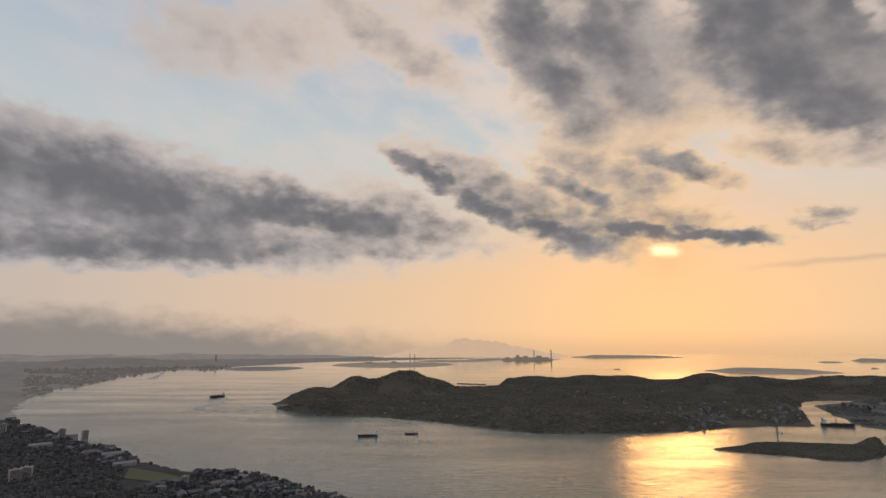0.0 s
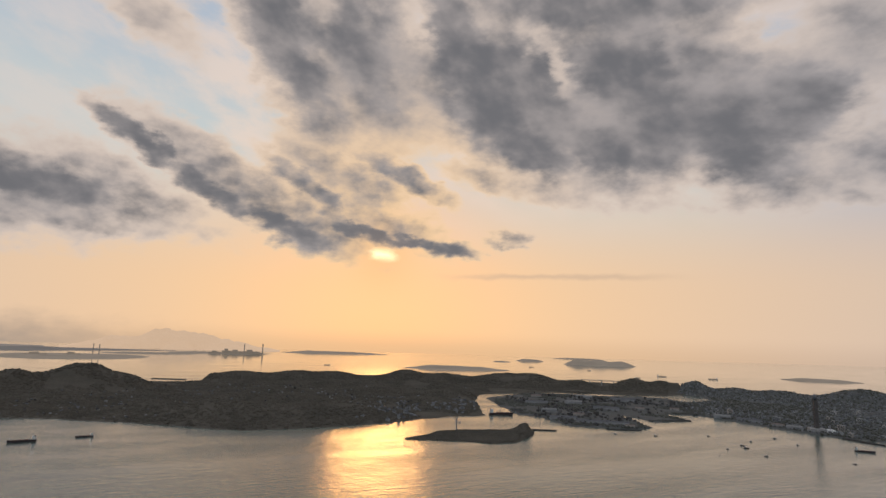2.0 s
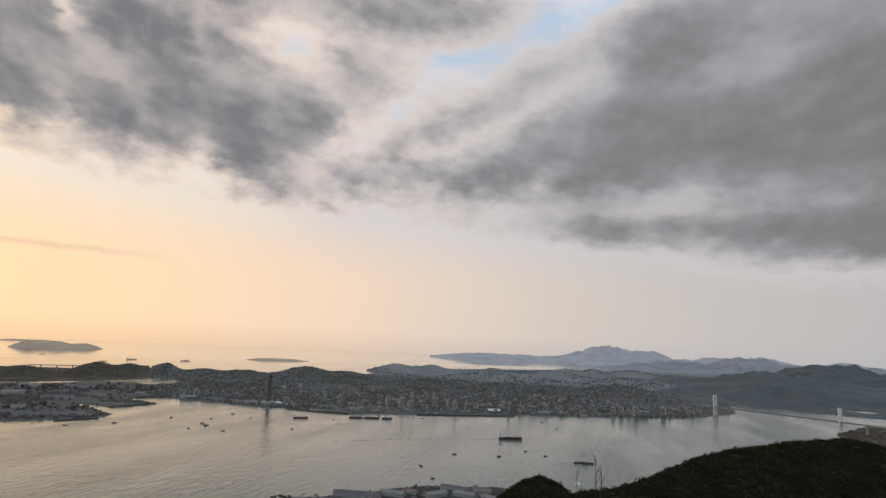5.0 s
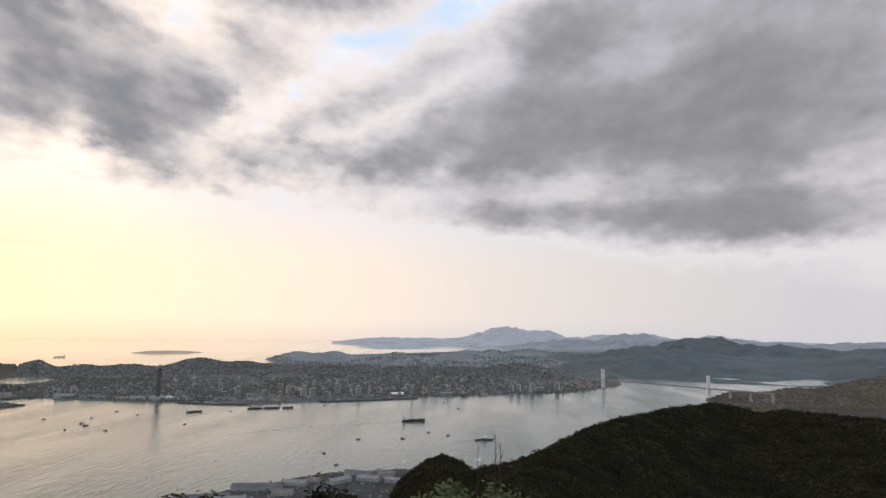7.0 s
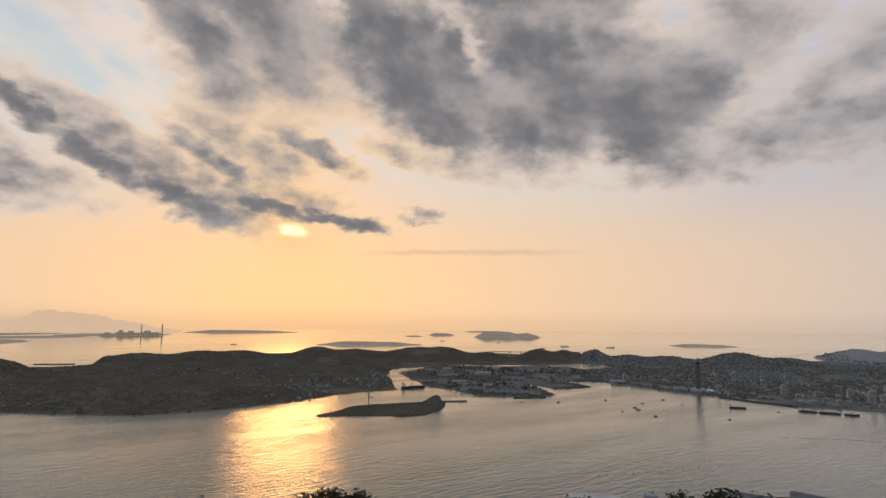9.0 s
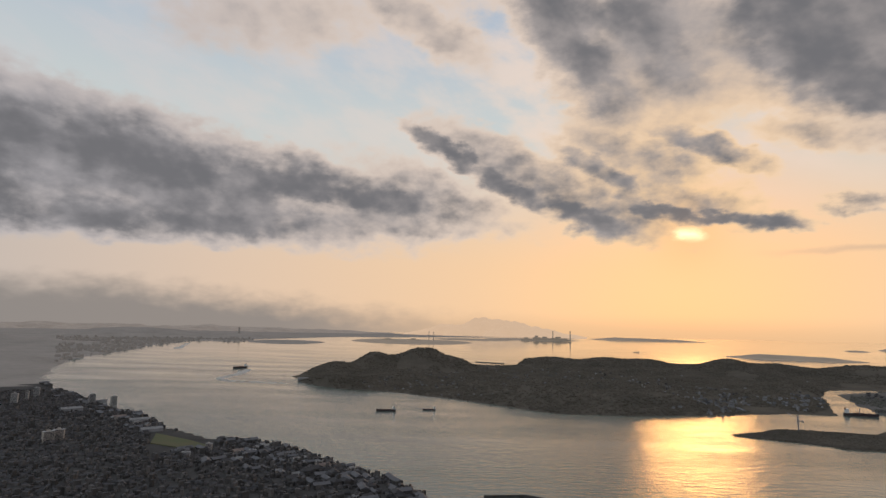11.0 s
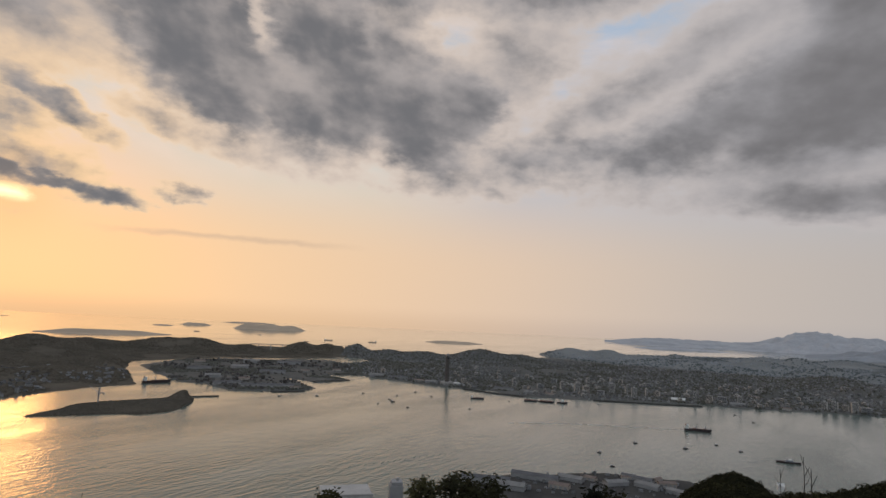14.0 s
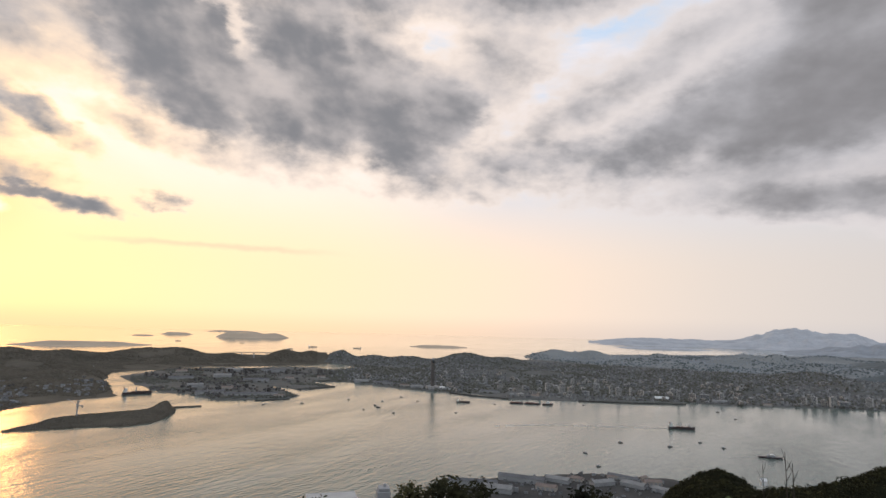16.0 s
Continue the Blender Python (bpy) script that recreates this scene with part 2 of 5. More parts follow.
# the sun itself, half behind the torn bank
da, de = wmath("SUBTRACT", CA, SUN_AZ), wmath("MULTIPLY", wmath("SUBTRACT", EL, 8.9), 2.0)
flatsun = wmath("SQRT", wmath("MULTIPLY_ADD", da, da, wmath("MULTIPLY", de, de)))
disc = wmath("SUBTRACT", 1.0, wsmooth(flatsun, -0.3, 1.9))
glare = wmath("POWER", wmath("SUBTRACT", 1.0, wsmooth(TOSUN, 0.0, 7.0)), 2.0)
open_sky = wmath("SUBTRACT", 1.0, wmath("MULTIPLY", core, 0.9))
cloudy = wmix(wmath("MULTIPLY", glare, wmath("MULTIPLY", open_sky, 0.7)), cloudy, (1.08, 0.60, 0.27))
cloudy = wmix(wmath("MULTIPLY", disc, open_sky), cloudy, (1.9, 1.45, 0.8))
# the sea haze that hides the horizon
haze = wmath("SUBTRACT", 1.0, wsmooth(EL, -0.9, 1.6))
cloudy = wmix(wmath("MULTIPLY", haze, wmath("MULTIPLY_ADD", mist, -0.55, 0.55)), cloudy, wmix(warm, (0.40, 0.37, 0.38), (0.74, 0.46, 0.25)))
bg = wt.nodes.new("ShaderNodeBackground")
wt.links.new(cloudy, bg.inputs[0])
bg.inputs[1].default_value = 1.0
wo = wt.nodes.new("ShaderNodeOutputWorld")
wt.links.new(bg.outputs[0], wo.inputs[0])

sun_data = bpy.data.lights.new("sun", "SUN")
sun_data.energy, sun_data.angle, sun_data.color = 0.15, radians(9.0), (1.0, 0.47, 0.14)
sun = new("sun", sun_data)
sun.matrix_world = look(heading(SUN_AZ, SUN_EL) * 1000, (0, 0, 0))

# ---- materials ----
def material(name, color, color2=None, rough=0.8, scale=0.2, bump=0.0, bump_scale=None, metal=0.0, spread=0.0, spec=0.3, sheen=0.0):
    """A rough surface that varies between two colours at two sizes of grain, with relief."""
    m = bpy.data.materials.new(name)
    m.use_nodes = True
    nt = m.node_tree
    p = nt.nodes["Principled BSDF"]
    p.inputs["Roughness"].default_value, p.inputs["Metallic"].default_value = rough, metal
    p.inputs["Specular IOR Level"].default_value = spec
    p.inputs["Sheen Weight"].default_value, p.inputs["Sheen Roughness"].default_value = sheen, 0.6
    geo = nt.nodes.new("ShaderNodeNewGeometry")
    n1 = nt.nodes.new("ShaderNodeTexNoise")
    n1.inputs["Scale"].default_value, n1.inputs["Detail"].default_value = scale, 6
    n2 = nt.nodes.new("ShaderNodeTexNoise")
    n2.inputs["Scale"].default_value, n2.inputs["Detail"].default_value = scale * 9, 3
    nt.links.new(geo.outputs["Position"], n1.inputs["Vector"])
    nt.links.new(geo.outputs["Position"], n2.inputs["Vector"])
    add = nt.nodes.new("ShaderNodeMath")
    add.operation = "MULTIPLY_ADD"
    nt.links.new(n2.outputs["Fac"], add.inputs[0])
    add.inputs[1].default_value = 0.5
    nt.links.new(n1.outputs["Fac"], add.inputs[2])
    rng = nt.nodes.new("ShaderNodeMapRange")
    nt.links.new(add.outputs[0], rng.inputs[0])
    rng.inputs[1].default_value, rng.inputs[2].default_value = 0.55, 0.95
    mix = nt.nodes.new("ShaderNodeMix")
    mix.data_type = "RGBA"
    nt.links.new(rng.outputs[0], mix.inputs[0])
    mix.inputs[6].default_value = (*color, 1)
    mix.inputs[7].default_value = (*(color2 or tuple(c * 0.7 for c in color)), 1)
    out = mix.outputs[2]
    if spread:
        hsv = nt.nodes.new("ShaderNodeHueSaturation")
        rnd = nt.nodes.new("ShaderNodeMapRange")
        nt.links.new(geo.outputs["Random Per Island"], rnd.inputs[0])
        rnd.inputs[3].default_value, rnd.inputs[4].default_value = 1 - spread, 1 + spread
        nt.links.new(rnd.outputs[0], hsv.inputs["Value"])
        nt.links.new(out, hsv.inputs["Color"])
        out = hsv.outputs[0]
    nt.links.new(out, p.inputs["Base Color"])
    if bump:
        b = nt.nodes.new("ShaderNodeBump")
        b.inputs["Strength"].default_value, b.inputs["Distance"].default_value = 1.0, bump
        n3 = nt.nodes.new("ShaderNodeTexNoise")
        n3.inputs["Scale"].default_value, n3.inputs["Detail"].default_value = bump_scale or scale * 5, 4
        nt.links.new(geo.outputs["Position"], n3.inputs["Vector"])
        nt.links.new(n3.outputs["Fac"], b.inputs["Height"])
        nt.links.new(b.outputs[0], p.inputs["Normal"])
    return m


def water_material():
    m = bpy.data.materials.new("sea_water")
    m.use_nodes = True
    nt = m.node_tree
    p = nt.nodes["Principled BSDF"]
    p.inputs["Base Color"].default_value = (0.098, 0.130, 0.112, 1)
    p.inputs["IOR"].default_value = 1.6
    geo = nt.nodes.new("ShaderNodeNewGeometry")

    def noise_at(sx, sy, rz, detail, rough=0.5):
        mp = nt.nodes.new("ShaderNodeMapping")
        mp.inputs["Scale"].default_value, mp.inputs["Rotation"].default_value = (sx, sy, 1), (0, 0, radians(rz))
        nt.links.new(geo.outputs["Position"], mp.inputs["Vector"])
        n = nt.nodes.new("ShaderNodeTexNoise")
        n.inputs["Scale"].default_value, n.inputs["Detail"].default_value, n.inputs["Roughness"].default_value = 1, detail, rough
        nt.links.new(mp.outputs[0], n.inputs["Vector"])
        return n.outputs["Fac"]

    # slicks and wind lanes change the roughness of the surface
    lanes = noise_at(0.004, 0.02, 12, 5, 0.6)
    r = nt.nodes.new("ShaderNodeMapRange")
    nt.links.new(lanes, r.inputs[0])
    r.inputs[1].default_value, r.inputs[2].default_value = 0.35, 0.65
    r.inputs[3].default_value, r.inputs[4].default_value = 0.12, 0.20
    small = noise_at(0.9, 0.55, 25, 3)
    swell = noise_at(0.10, 0.32, -18, 3)
    b1 = nt.nodes.new("ShaderNodeBump")
    b1.inputs["Strength"].default_value, b1.inputs["Distance"].default_value = 1.0, 0.16
    nt.links.new(small, b1.inputs["Height"])
    b2 = nt.nodes.new("ShaderNodeBump")
    b2.inputs["Strength"].default_value, b2.inputs["Distance"].default_value = 1.0, 0.48
    nt.links.new(swell, b2.inputs["Height"])
    # waves and roughness fade with distance from the viewpoint, so far water mirrors the low sky
    away = nt.nodes.new("ShaderNodeVectorMath")
    away.operation = "LENGTH"
    nt.links.new(geo.outputs["Position"], away.inputs[0])
    calm = nt.nodes.new("ShaderNodeMapRange")
    nt.links.new(away.outputs["Value"], calm.inputs[0])
    calm.inputs[1].default_value, calm.inputs[2].default_value = 280, 1500
    calm.inputs[3].default_value, calm.inputs[4].default_value = 1.0, 0.06
    patch = nt.nodes.new("ShaderNodeMapRange")
    nt.links.new(lanes, patch.inputs[0])
    patch.inputs[1].default_value, patch.inputs[2].default_value = 0.38, 0.62
    patch.inputs[3].default_value, patch.inputs[4].default_value = 0.35, 1.25
    rippled = nt.nodes.new("ShaderNodeMath")
    rippled.operation = "MULTIPLY"
    nt.links.new(calm.outputs[0], rippled.inputs[0])
    nt.links.new(patch.outputs[0], rippled.inputs[1])
    sheen = nt.nodes.new("ShaderNodeMapRange")
    nt.links.new(away.outputs["Value"], sheen.inputs[0])
    sheen.inputs[1].default_value, sheen.inputs[2].default_value = 700, 2200
    sheen.inputs[3].default_value, sheen.inputs[4].default_value = 1.0, 0.5
    gloss = nt.nodes.new("ShaderNodeMath")
    gloss.operation = "MULTIPLY"
    nt.links.new(r.outputs[0], gloss.inputs[0])
    nt.links.new(sheen.outputs[0], gloss.inputs[1])
    nt.links.new(gloss.outputs[0], p.inputs["Roughness"])
    nt.links.new(rippled.outputs[0], b1.inputs["Strength"])
    nt.links.new(rippled.outputs[0], b2.inputs["Strength"])
    nt.links.new(b1.outputs[0], b2.inputs["Normal"])
    nt.links.new(b2.outputs[0], p.inputs["Normal"])
    return m


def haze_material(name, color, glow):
    """Far land, ships and works: the haze before them is painted into base colour and glow, as a plain backdrop."""
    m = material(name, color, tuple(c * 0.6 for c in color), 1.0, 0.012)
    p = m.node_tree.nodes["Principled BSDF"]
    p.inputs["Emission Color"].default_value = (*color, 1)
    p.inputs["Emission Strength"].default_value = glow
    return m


WATER = water_material()
WOODS = material("wooded_slopes", (0.116, 0.100, 0.078), (0.080, 0.071, 0.055), 0.95, 0.03, 0.8, 0.6, spec=0.0, sheen=0.045)
TOWN_GROUND = material("built_up_ground", (0.122, 0.122, 0.115), (0.085, 0.086, 0.078), 0.9, 0.05, 0.3, 0.6, spec=0.05, sheen=0.03)
# Paler than WOODS: the haze before the city is put into this tree colour.
TOWN_TREES = material("town_trees_paled_for_haze", (0.125, 0.123, 0.104), (0.092, 0.090, 0.074), 0.95, 0.05, 0.4, 0.6, spec=0.0, sheen=0.05)
QUAY_GROUND = material("worn_asphalt_and_yards", (0.075, 0.072, 0.068), (0.045, 0.044, 0.042), 0.9, 0.08, 0.1, 0.8, spec=0.1)
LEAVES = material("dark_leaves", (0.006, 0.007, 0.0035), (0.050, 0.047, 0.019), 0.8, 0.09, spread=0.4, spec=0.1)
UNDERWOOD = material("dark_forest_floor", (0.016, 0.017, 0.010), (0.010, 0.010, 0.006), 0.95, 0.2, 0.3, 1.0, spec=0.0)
FRESH = material("fresh_leaves", (0.050, 0.068, 0.020), (0.085, 0.098, 0.035), 0.65, 2.0, spread=0.3)
BARK = material("bark", (0.05, 0.042, 0.035), None, 0.9, 4.0)
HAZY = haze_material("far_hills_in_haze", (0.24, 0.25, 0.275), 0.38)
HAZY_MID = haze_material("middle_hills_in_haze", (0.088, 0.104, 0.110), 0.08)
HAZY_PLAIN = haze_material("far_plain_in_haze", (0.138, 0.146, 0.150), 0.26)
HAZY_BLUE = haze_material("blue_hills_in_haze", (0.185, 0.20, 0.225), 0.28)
# Mist and warm haze over shore and islands come from these surfaces' own emission.
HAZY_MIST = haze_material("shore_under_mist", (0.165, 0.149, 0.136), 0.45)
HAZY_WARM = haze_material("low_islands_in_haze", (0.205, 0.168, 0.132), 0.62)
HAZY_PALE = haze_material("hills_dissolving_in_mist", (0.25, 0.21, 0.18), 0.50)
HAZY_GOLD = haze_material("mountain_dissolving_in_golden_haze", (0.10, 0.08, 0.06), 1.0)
# Base is nearly black; the golden haze is all emission, matched near the sky.
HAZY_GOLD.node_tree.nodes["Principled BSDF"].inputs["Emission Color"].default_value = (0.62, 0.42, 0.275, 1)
CONCRETE = material("concrete", (0.42, 0.41, 0.39), (0.30, 0.29, 0.28), 0.85, 0.5, spread=0.25)
WALLS = material("house_walls", (0.27, 0.272, 0.275), (0.17, 0.172, 0.172), 0.85, 0.15, spread=0.4, spec=0.1)
ROOFS = material("house_roofs", (0.17, 0.172, 0.175), (0.095, 0.096, 0.10), 0.8, 0.15, spread=0.5, spec=0.08)
TILE = material("dark_roof_tiles", (0.060, 0.056, 0.056), (0.035, 0.034, 0.036), 0.6, 0.3, spread=0.5)
# Darkened house walls: the shade of backlit walls is put into this colour.
PLASTER = material("shade_toned_plaster", (0.13, 0.122, 0.114), (0.075, 0.071, 0.067), 0.9, 0.3, spread=0.5)
WHITE = material("white_paint", (0.78, 0.78, 0.76), (0.6, 0.6, 0.58), 0.6, 0.3)
GLASS = material("dark_window_glass", (0.05, 0.06, 0.07), None, 0.15, 0.5, spec=0.6)
STEEL = material("painted_steel", (0.30, 0.31, 0.33), (0.2, 0.2, 0.22), 0.5, 0.5)
HULL = material("dark_hull_paint", (0.045, 0.045, 0.055), (0.08, 0.05, 0.045), 0.5, 0.4)
BRONZE = material("dark_bronze_glass", (0.125, 0.112, 0.106), (0.09, 0.082, 0.078), 0.35, 0.3)
DECKRED = material("red_oxide_deck", (0.18, 0.09, 0.07), (0.10, 0.06, 0.05), 0.8, 0.5)
FOAM = material("foam_and_slick_water", (0.46, 0.46, 0.43), (0.24, 0.25, 0.23), 0.4, 0.5, spec=0.8)
GRASS = material("mown_grass", (0.085, 0.10, 0.045), (0.11, 0.10, 0.05), 0.9, 0.1)

# ---- sea and land ----
def at(az, d, z=0.0):
    return (math.sin(radians(az)) * d, math.cos(radians(az)) * d, z)


def mesh_object(name, verts, faces, mat, parent=None, label="", smooth=False):
    me = bpy.data.meshes.new(name)
    me.from_pydata([tuple(v) for v in verts], [], [tuple(f) for f in faces])
    me.materials.append(mat)
    if smooth:
        me.polygons.foreach_set("use_smooth", [True] * len(me.polygons))
    me.update()
    ob = new(name, me)
    if parent is not None:
        ob.parent = parent
    return tagged(ob, label)


def fbm(x, y, size, seed, octaves=5):
    """Value noise of several sizes, 0 to 1 or so, on arrays."""
    total, amp, norm = np.zeros_like(x), 1.0, 0.0
    rng = np.random.RandomState(seed)
    for _ in range(octaves):
        table = rng.rand(128, 128)
        u, v = x / size + 57.3, y / size + 31.7
        i, j = np.floor(u).astype(int), np.floor(v).astype(int)
        a, b = u - i, v - j
        a, b = a * a * (3 - 2 * a), b * b * (3 - 2 * b)
        t = lambda p, q: table[p % 128, q % 128]
        total += amp * ((t(i, j) * (1 - a) + t(i + 1, j) * a) * (1 - b) + (t(i, j + 1) * (1 - a) + t(i + 1, j + 1) * a) * b)
        norm += amp
        amp, size = amp * 0.5, size * 0.5
    return total / norm


def inside_distance(x, y, poly):
    """How far each place lies inside an outline (negative outside)."""
    best, inside = np.full(x.shape, 1e9), np.zeros(x.shape, bool)
    for (x0, y0), (x1, y1) in zip(poly, poly[1:] + poly[:1]):
        dx, dy = x1 - x0, y1 - y0
        t = np.clip(((x - x0) * dx + (y - y0) * dy) / (dx * dx + dy * dy + 1e-9), 0, 1)
        best = np.minimum(best, np.hypot(x - x0 - t * dx, y - y0 - t * dy))
        cross = (y0 > y) != (y1 > y)
        inside ^= cross & (x < (x1 - x0) * (y - y0) / (y1 - y0 + 1e-12) + x0)
    return np.where(inside, best, -best)


class Land:
    """A piece of land: an outline of (bearing, distance), a low shelf, and hills of (bearing, distance, radius, height)."""

    def __init__(self, name, label, outline, hills, mat, shelf=1.2, edge=10.0, step=6.0, rough=0.22, rug=18.0, seed=1, stretch=1.0, canopy=0.5):
        self.poly = [at(a, d)[:2] for a, d in outline]
        self.hills, self.shelf, self.edge, self.rough, self.rug, self.seed = hills, shelf, edge, rough, rug, seed
        self.stretch, self.canopy = stretch, canopy
        px, py = np.array(self.poly).T
        xs, ys = np.arange(px.min() - step, px.max() + 2 * step, step), np.arange(py.min() - step, py.max() + 2 * step, step)
        gx, gy = np.meshgrid(xs, ys)
        z = self.height(gx, gy)
        keep = z > -1.9
        ids = np.full(gx.shape, -1)
        quads, used = [], np.zeros(gx.shape, bool)
        live = keep[:-1, :-1] | keep[1:, :-1] | keep[:-1, 1:] | keep[1:, 1:]
        for i, j in zip(*np.nonzero(live)):
            used[i:i + 2, j:j + 2] = True
            quads.append((i, j))
        ids[used] = np.arange(used.sum())
        verts = np.stack([gx[used], gy[used], z[used]], 1)
        faces = [(ids[i, j], ids[i, j + 1], ids[i + 1, j + 1], ids[i + 1, j]) for i, j in quads]
        self.ob = tagged(mesh_object(name, verts.tolist(), faces, mat, smooth=True), label, "land", kind="structure")

    def height(self, x, y):
        x, y = np.asarray(x, float), np.asarray(y, float)
        sd = inside_distance(x, y, self.poly) + (fbm(x, y, self.edge * 2.5, self.seed + 5, 4) - 0.5) * self.edge * 0.9
        z = self.shelf * np.clip(sd / (self.edge * 0.25), -1.7, 1)
        top = np.zeros_like(x)
        for az, d, r, h in self.hills:
            hx, hy = at(az, d)[:2]
            c, s = math.cos(radians(az)), math.sin(radians(az))
            u = ((x - hx) * c - (y - hy) * s) / r
            v = ((x - hx) * s + (y - hy) * c) / (r * self.stretch)
            top = np.maximum(top, 0.0) + h * np.exp(-(u * u + v * v) * 1.2) * np.clip(1 - top / (h + 12), 0.15, 1)
        n = fbm(x, y, self.rug * 3, self.seed, 5) - 0.5
        leafy = (fbm(x, y, 5.0, self.seed + 9, 3) - 0.5) * 2 * self.canopy
        shore = np.clip(sd / self.edge, 0, 1)
        return z + shore * (np.maximum(top * (1 + 2 * self.rough * n) + n * self.rough * 3, 0) + leafy * np.clip(top / 4, 0, 1))


sea = mesh_object("water", [(-9000, -9000, 0), (9000, -9000, 0), (9000, 9000, 0), (-9000, 9000, 0)], [(0, 1, 2, 3)], WATER)
tagged(sea, "grey-green strait water with small waves and the sun's glitter", "water", kind="structure")

hiko = Land("wooded_island", "dark wooded island with hills and villages above a low shore",
            [(-16.5, 784), (-15.6, 706), (-12.4, 650), (-7.6, 622), (-0.5, 570), (6.1, 518), (9.3, 502), (16.6, 514), (21.5, 541), (25.1, 576), (28.6, 604),
             (31.9, 628), (31.8, 690), (31.0, 800), (31.6, 900), (38, 990), (44, 1005), (48.5, 1040), (50.4, 1090), (50.6, 1220), (44, 1360), (36, 1440), (24, 1400),
             (12, 1290), (7, 1190), (5.0, 1080), (3.4, 1066), (0, 1090), (-6, 1060), (-12, 1000), (-14.8, 900)],
            [(-12.6, 860, 34, 15), (-9, 900, 40, 22), (-4, 930, 56, 35), (-7, 930, 40, 8), (-0.8, 930, 32, 16), (-13, 700, 40, 8), (-10, 672, 36, 8), (1.5, 640, 40, 9), (6, 590, 40, 10), (10, 570, 42, 11),
             (15, 575, 44, 11), (19.5, 590, 34, 9), (5.2, 1125, 24, 26), (8.6, 1150, 60, 14), (13.5, 1140, 60, 17), (17.5, 1160, 60, 14), (24, 1150, 55, 22), (28, 1150, 55, 17), (33, 1150, 60, 18), (36.5, 1160, 60, 22),
             (41, 1150, 34, 14), (46, 1150, 44, 19), (48.3, 1175, 28, 15), (49.8, 1170, 24, 14), (12, 850, 60, 8), (22, 860, 60, 9), (2, 800, 50, 7), (14, 740, 46, 8), (20, 720, 44, 7), (26.5, 720, 44, 9), (29, 820, 50, 10), (8, 740, 44, 8), (26, 970, 60, 12), (18, 980, 60, 10), (10, 980, 54, 10), (-6, 760, 44, 8)],
            WOODS, shelf=0.7, step=4.0, seed=3, rug=14.0)
main = Land("city_shore", "hazy city shore with wooded rises behind a harbour front",
            [(32.2, 840), (33.2, 742), (34.4, 690), (35.4, 645), (37.5, 628), (40.3, 576), (43, 575), (46.3, 580), (47.6, 597), (46.3, 642), (44.4, 704), (47.9, 650), (50.6, 686), (48.6, 738),
             (51.6, 750), (56.2, 688), (60.4, 650), (64.5, 642), (67.9, 603), (72.2, 607), (78.8, 632), (84, 657), (88.8, 664), (94.2, 702), (99, 736), (101.8, 800), (103.5, 850), (103, 1180), (95, 1200), (85, 1230), (76, 1290), (70.5, 1390), (66, 1330), (60, 1290), (55, 1260), (50.2, 1240), (49.5, 1120), (52, 1060), (52.6, 990), (51.7, 940), (50.2, 925), (49.0, 985), (46, 990), (43, 968), (40, 976), (36, 950)],
            [(51.2, 1160, 30, 17), (50.2, 1185, 26, 14), (54.5, 1130, 46, 12), (58, 1150, 40, 13), (63.5, 1160, 56, 19), (67.5, 1180, 50, 12), (83, 1000, 60, 12), (72, 900, 60, 7),
             (66, 900, 60, 7), (94, 1120, 60, 12), (96.5, 930, 40, 14), (90, 820, 36, 10), (102.5, 880, 26, 8)],
            TOWN_GROUND, shelf=0.9, step=8.0, seed=7, rough=0.3)
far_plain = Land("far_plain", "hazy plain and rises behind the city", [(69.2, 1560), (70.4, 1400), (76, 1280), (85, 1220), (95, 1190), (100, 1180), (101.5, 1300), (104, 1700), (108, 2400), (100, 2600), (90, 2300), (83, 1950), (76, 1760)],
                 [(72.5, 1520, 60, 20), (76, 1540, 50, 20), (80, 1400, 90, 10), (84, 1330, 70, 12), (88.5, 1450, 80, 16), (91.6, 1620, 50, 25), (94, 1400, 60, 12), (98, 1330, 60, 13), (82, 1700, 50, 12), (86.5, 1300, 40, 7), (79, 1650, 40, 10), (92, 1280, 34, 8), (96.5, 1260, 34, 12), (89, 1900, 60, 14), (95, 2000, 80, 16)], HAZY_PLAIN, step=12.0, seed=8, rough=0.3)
moji = Land("headland", "dark wooded headland with houses below the bridge",
            [(110.4, 735), (112.5, 800), (116, 830), (120, 960), (130, 1050), (140, 900), (135, 560), (112, 560)],
            [(112.4, 770, 30, 6), (118, 800, 40, 9), (124, 880, 60, 24), (130, 800, 70, 30)], WOODS, step=4.0, edge=30, seed=11)
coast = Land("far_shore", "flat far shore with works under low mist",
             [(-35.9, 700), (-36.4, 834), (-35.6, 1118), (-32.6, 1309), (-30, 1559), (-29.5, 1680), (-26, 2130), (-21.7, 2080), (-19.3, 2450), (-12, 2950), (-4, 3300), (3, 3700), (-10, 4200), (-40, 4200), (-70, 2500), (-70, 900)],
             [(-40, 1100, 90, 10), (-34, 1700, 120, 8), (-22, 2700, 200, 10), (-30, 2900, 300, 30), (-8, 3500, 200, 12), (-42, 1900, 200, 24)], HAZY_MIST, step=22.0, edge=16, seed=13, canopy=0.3)


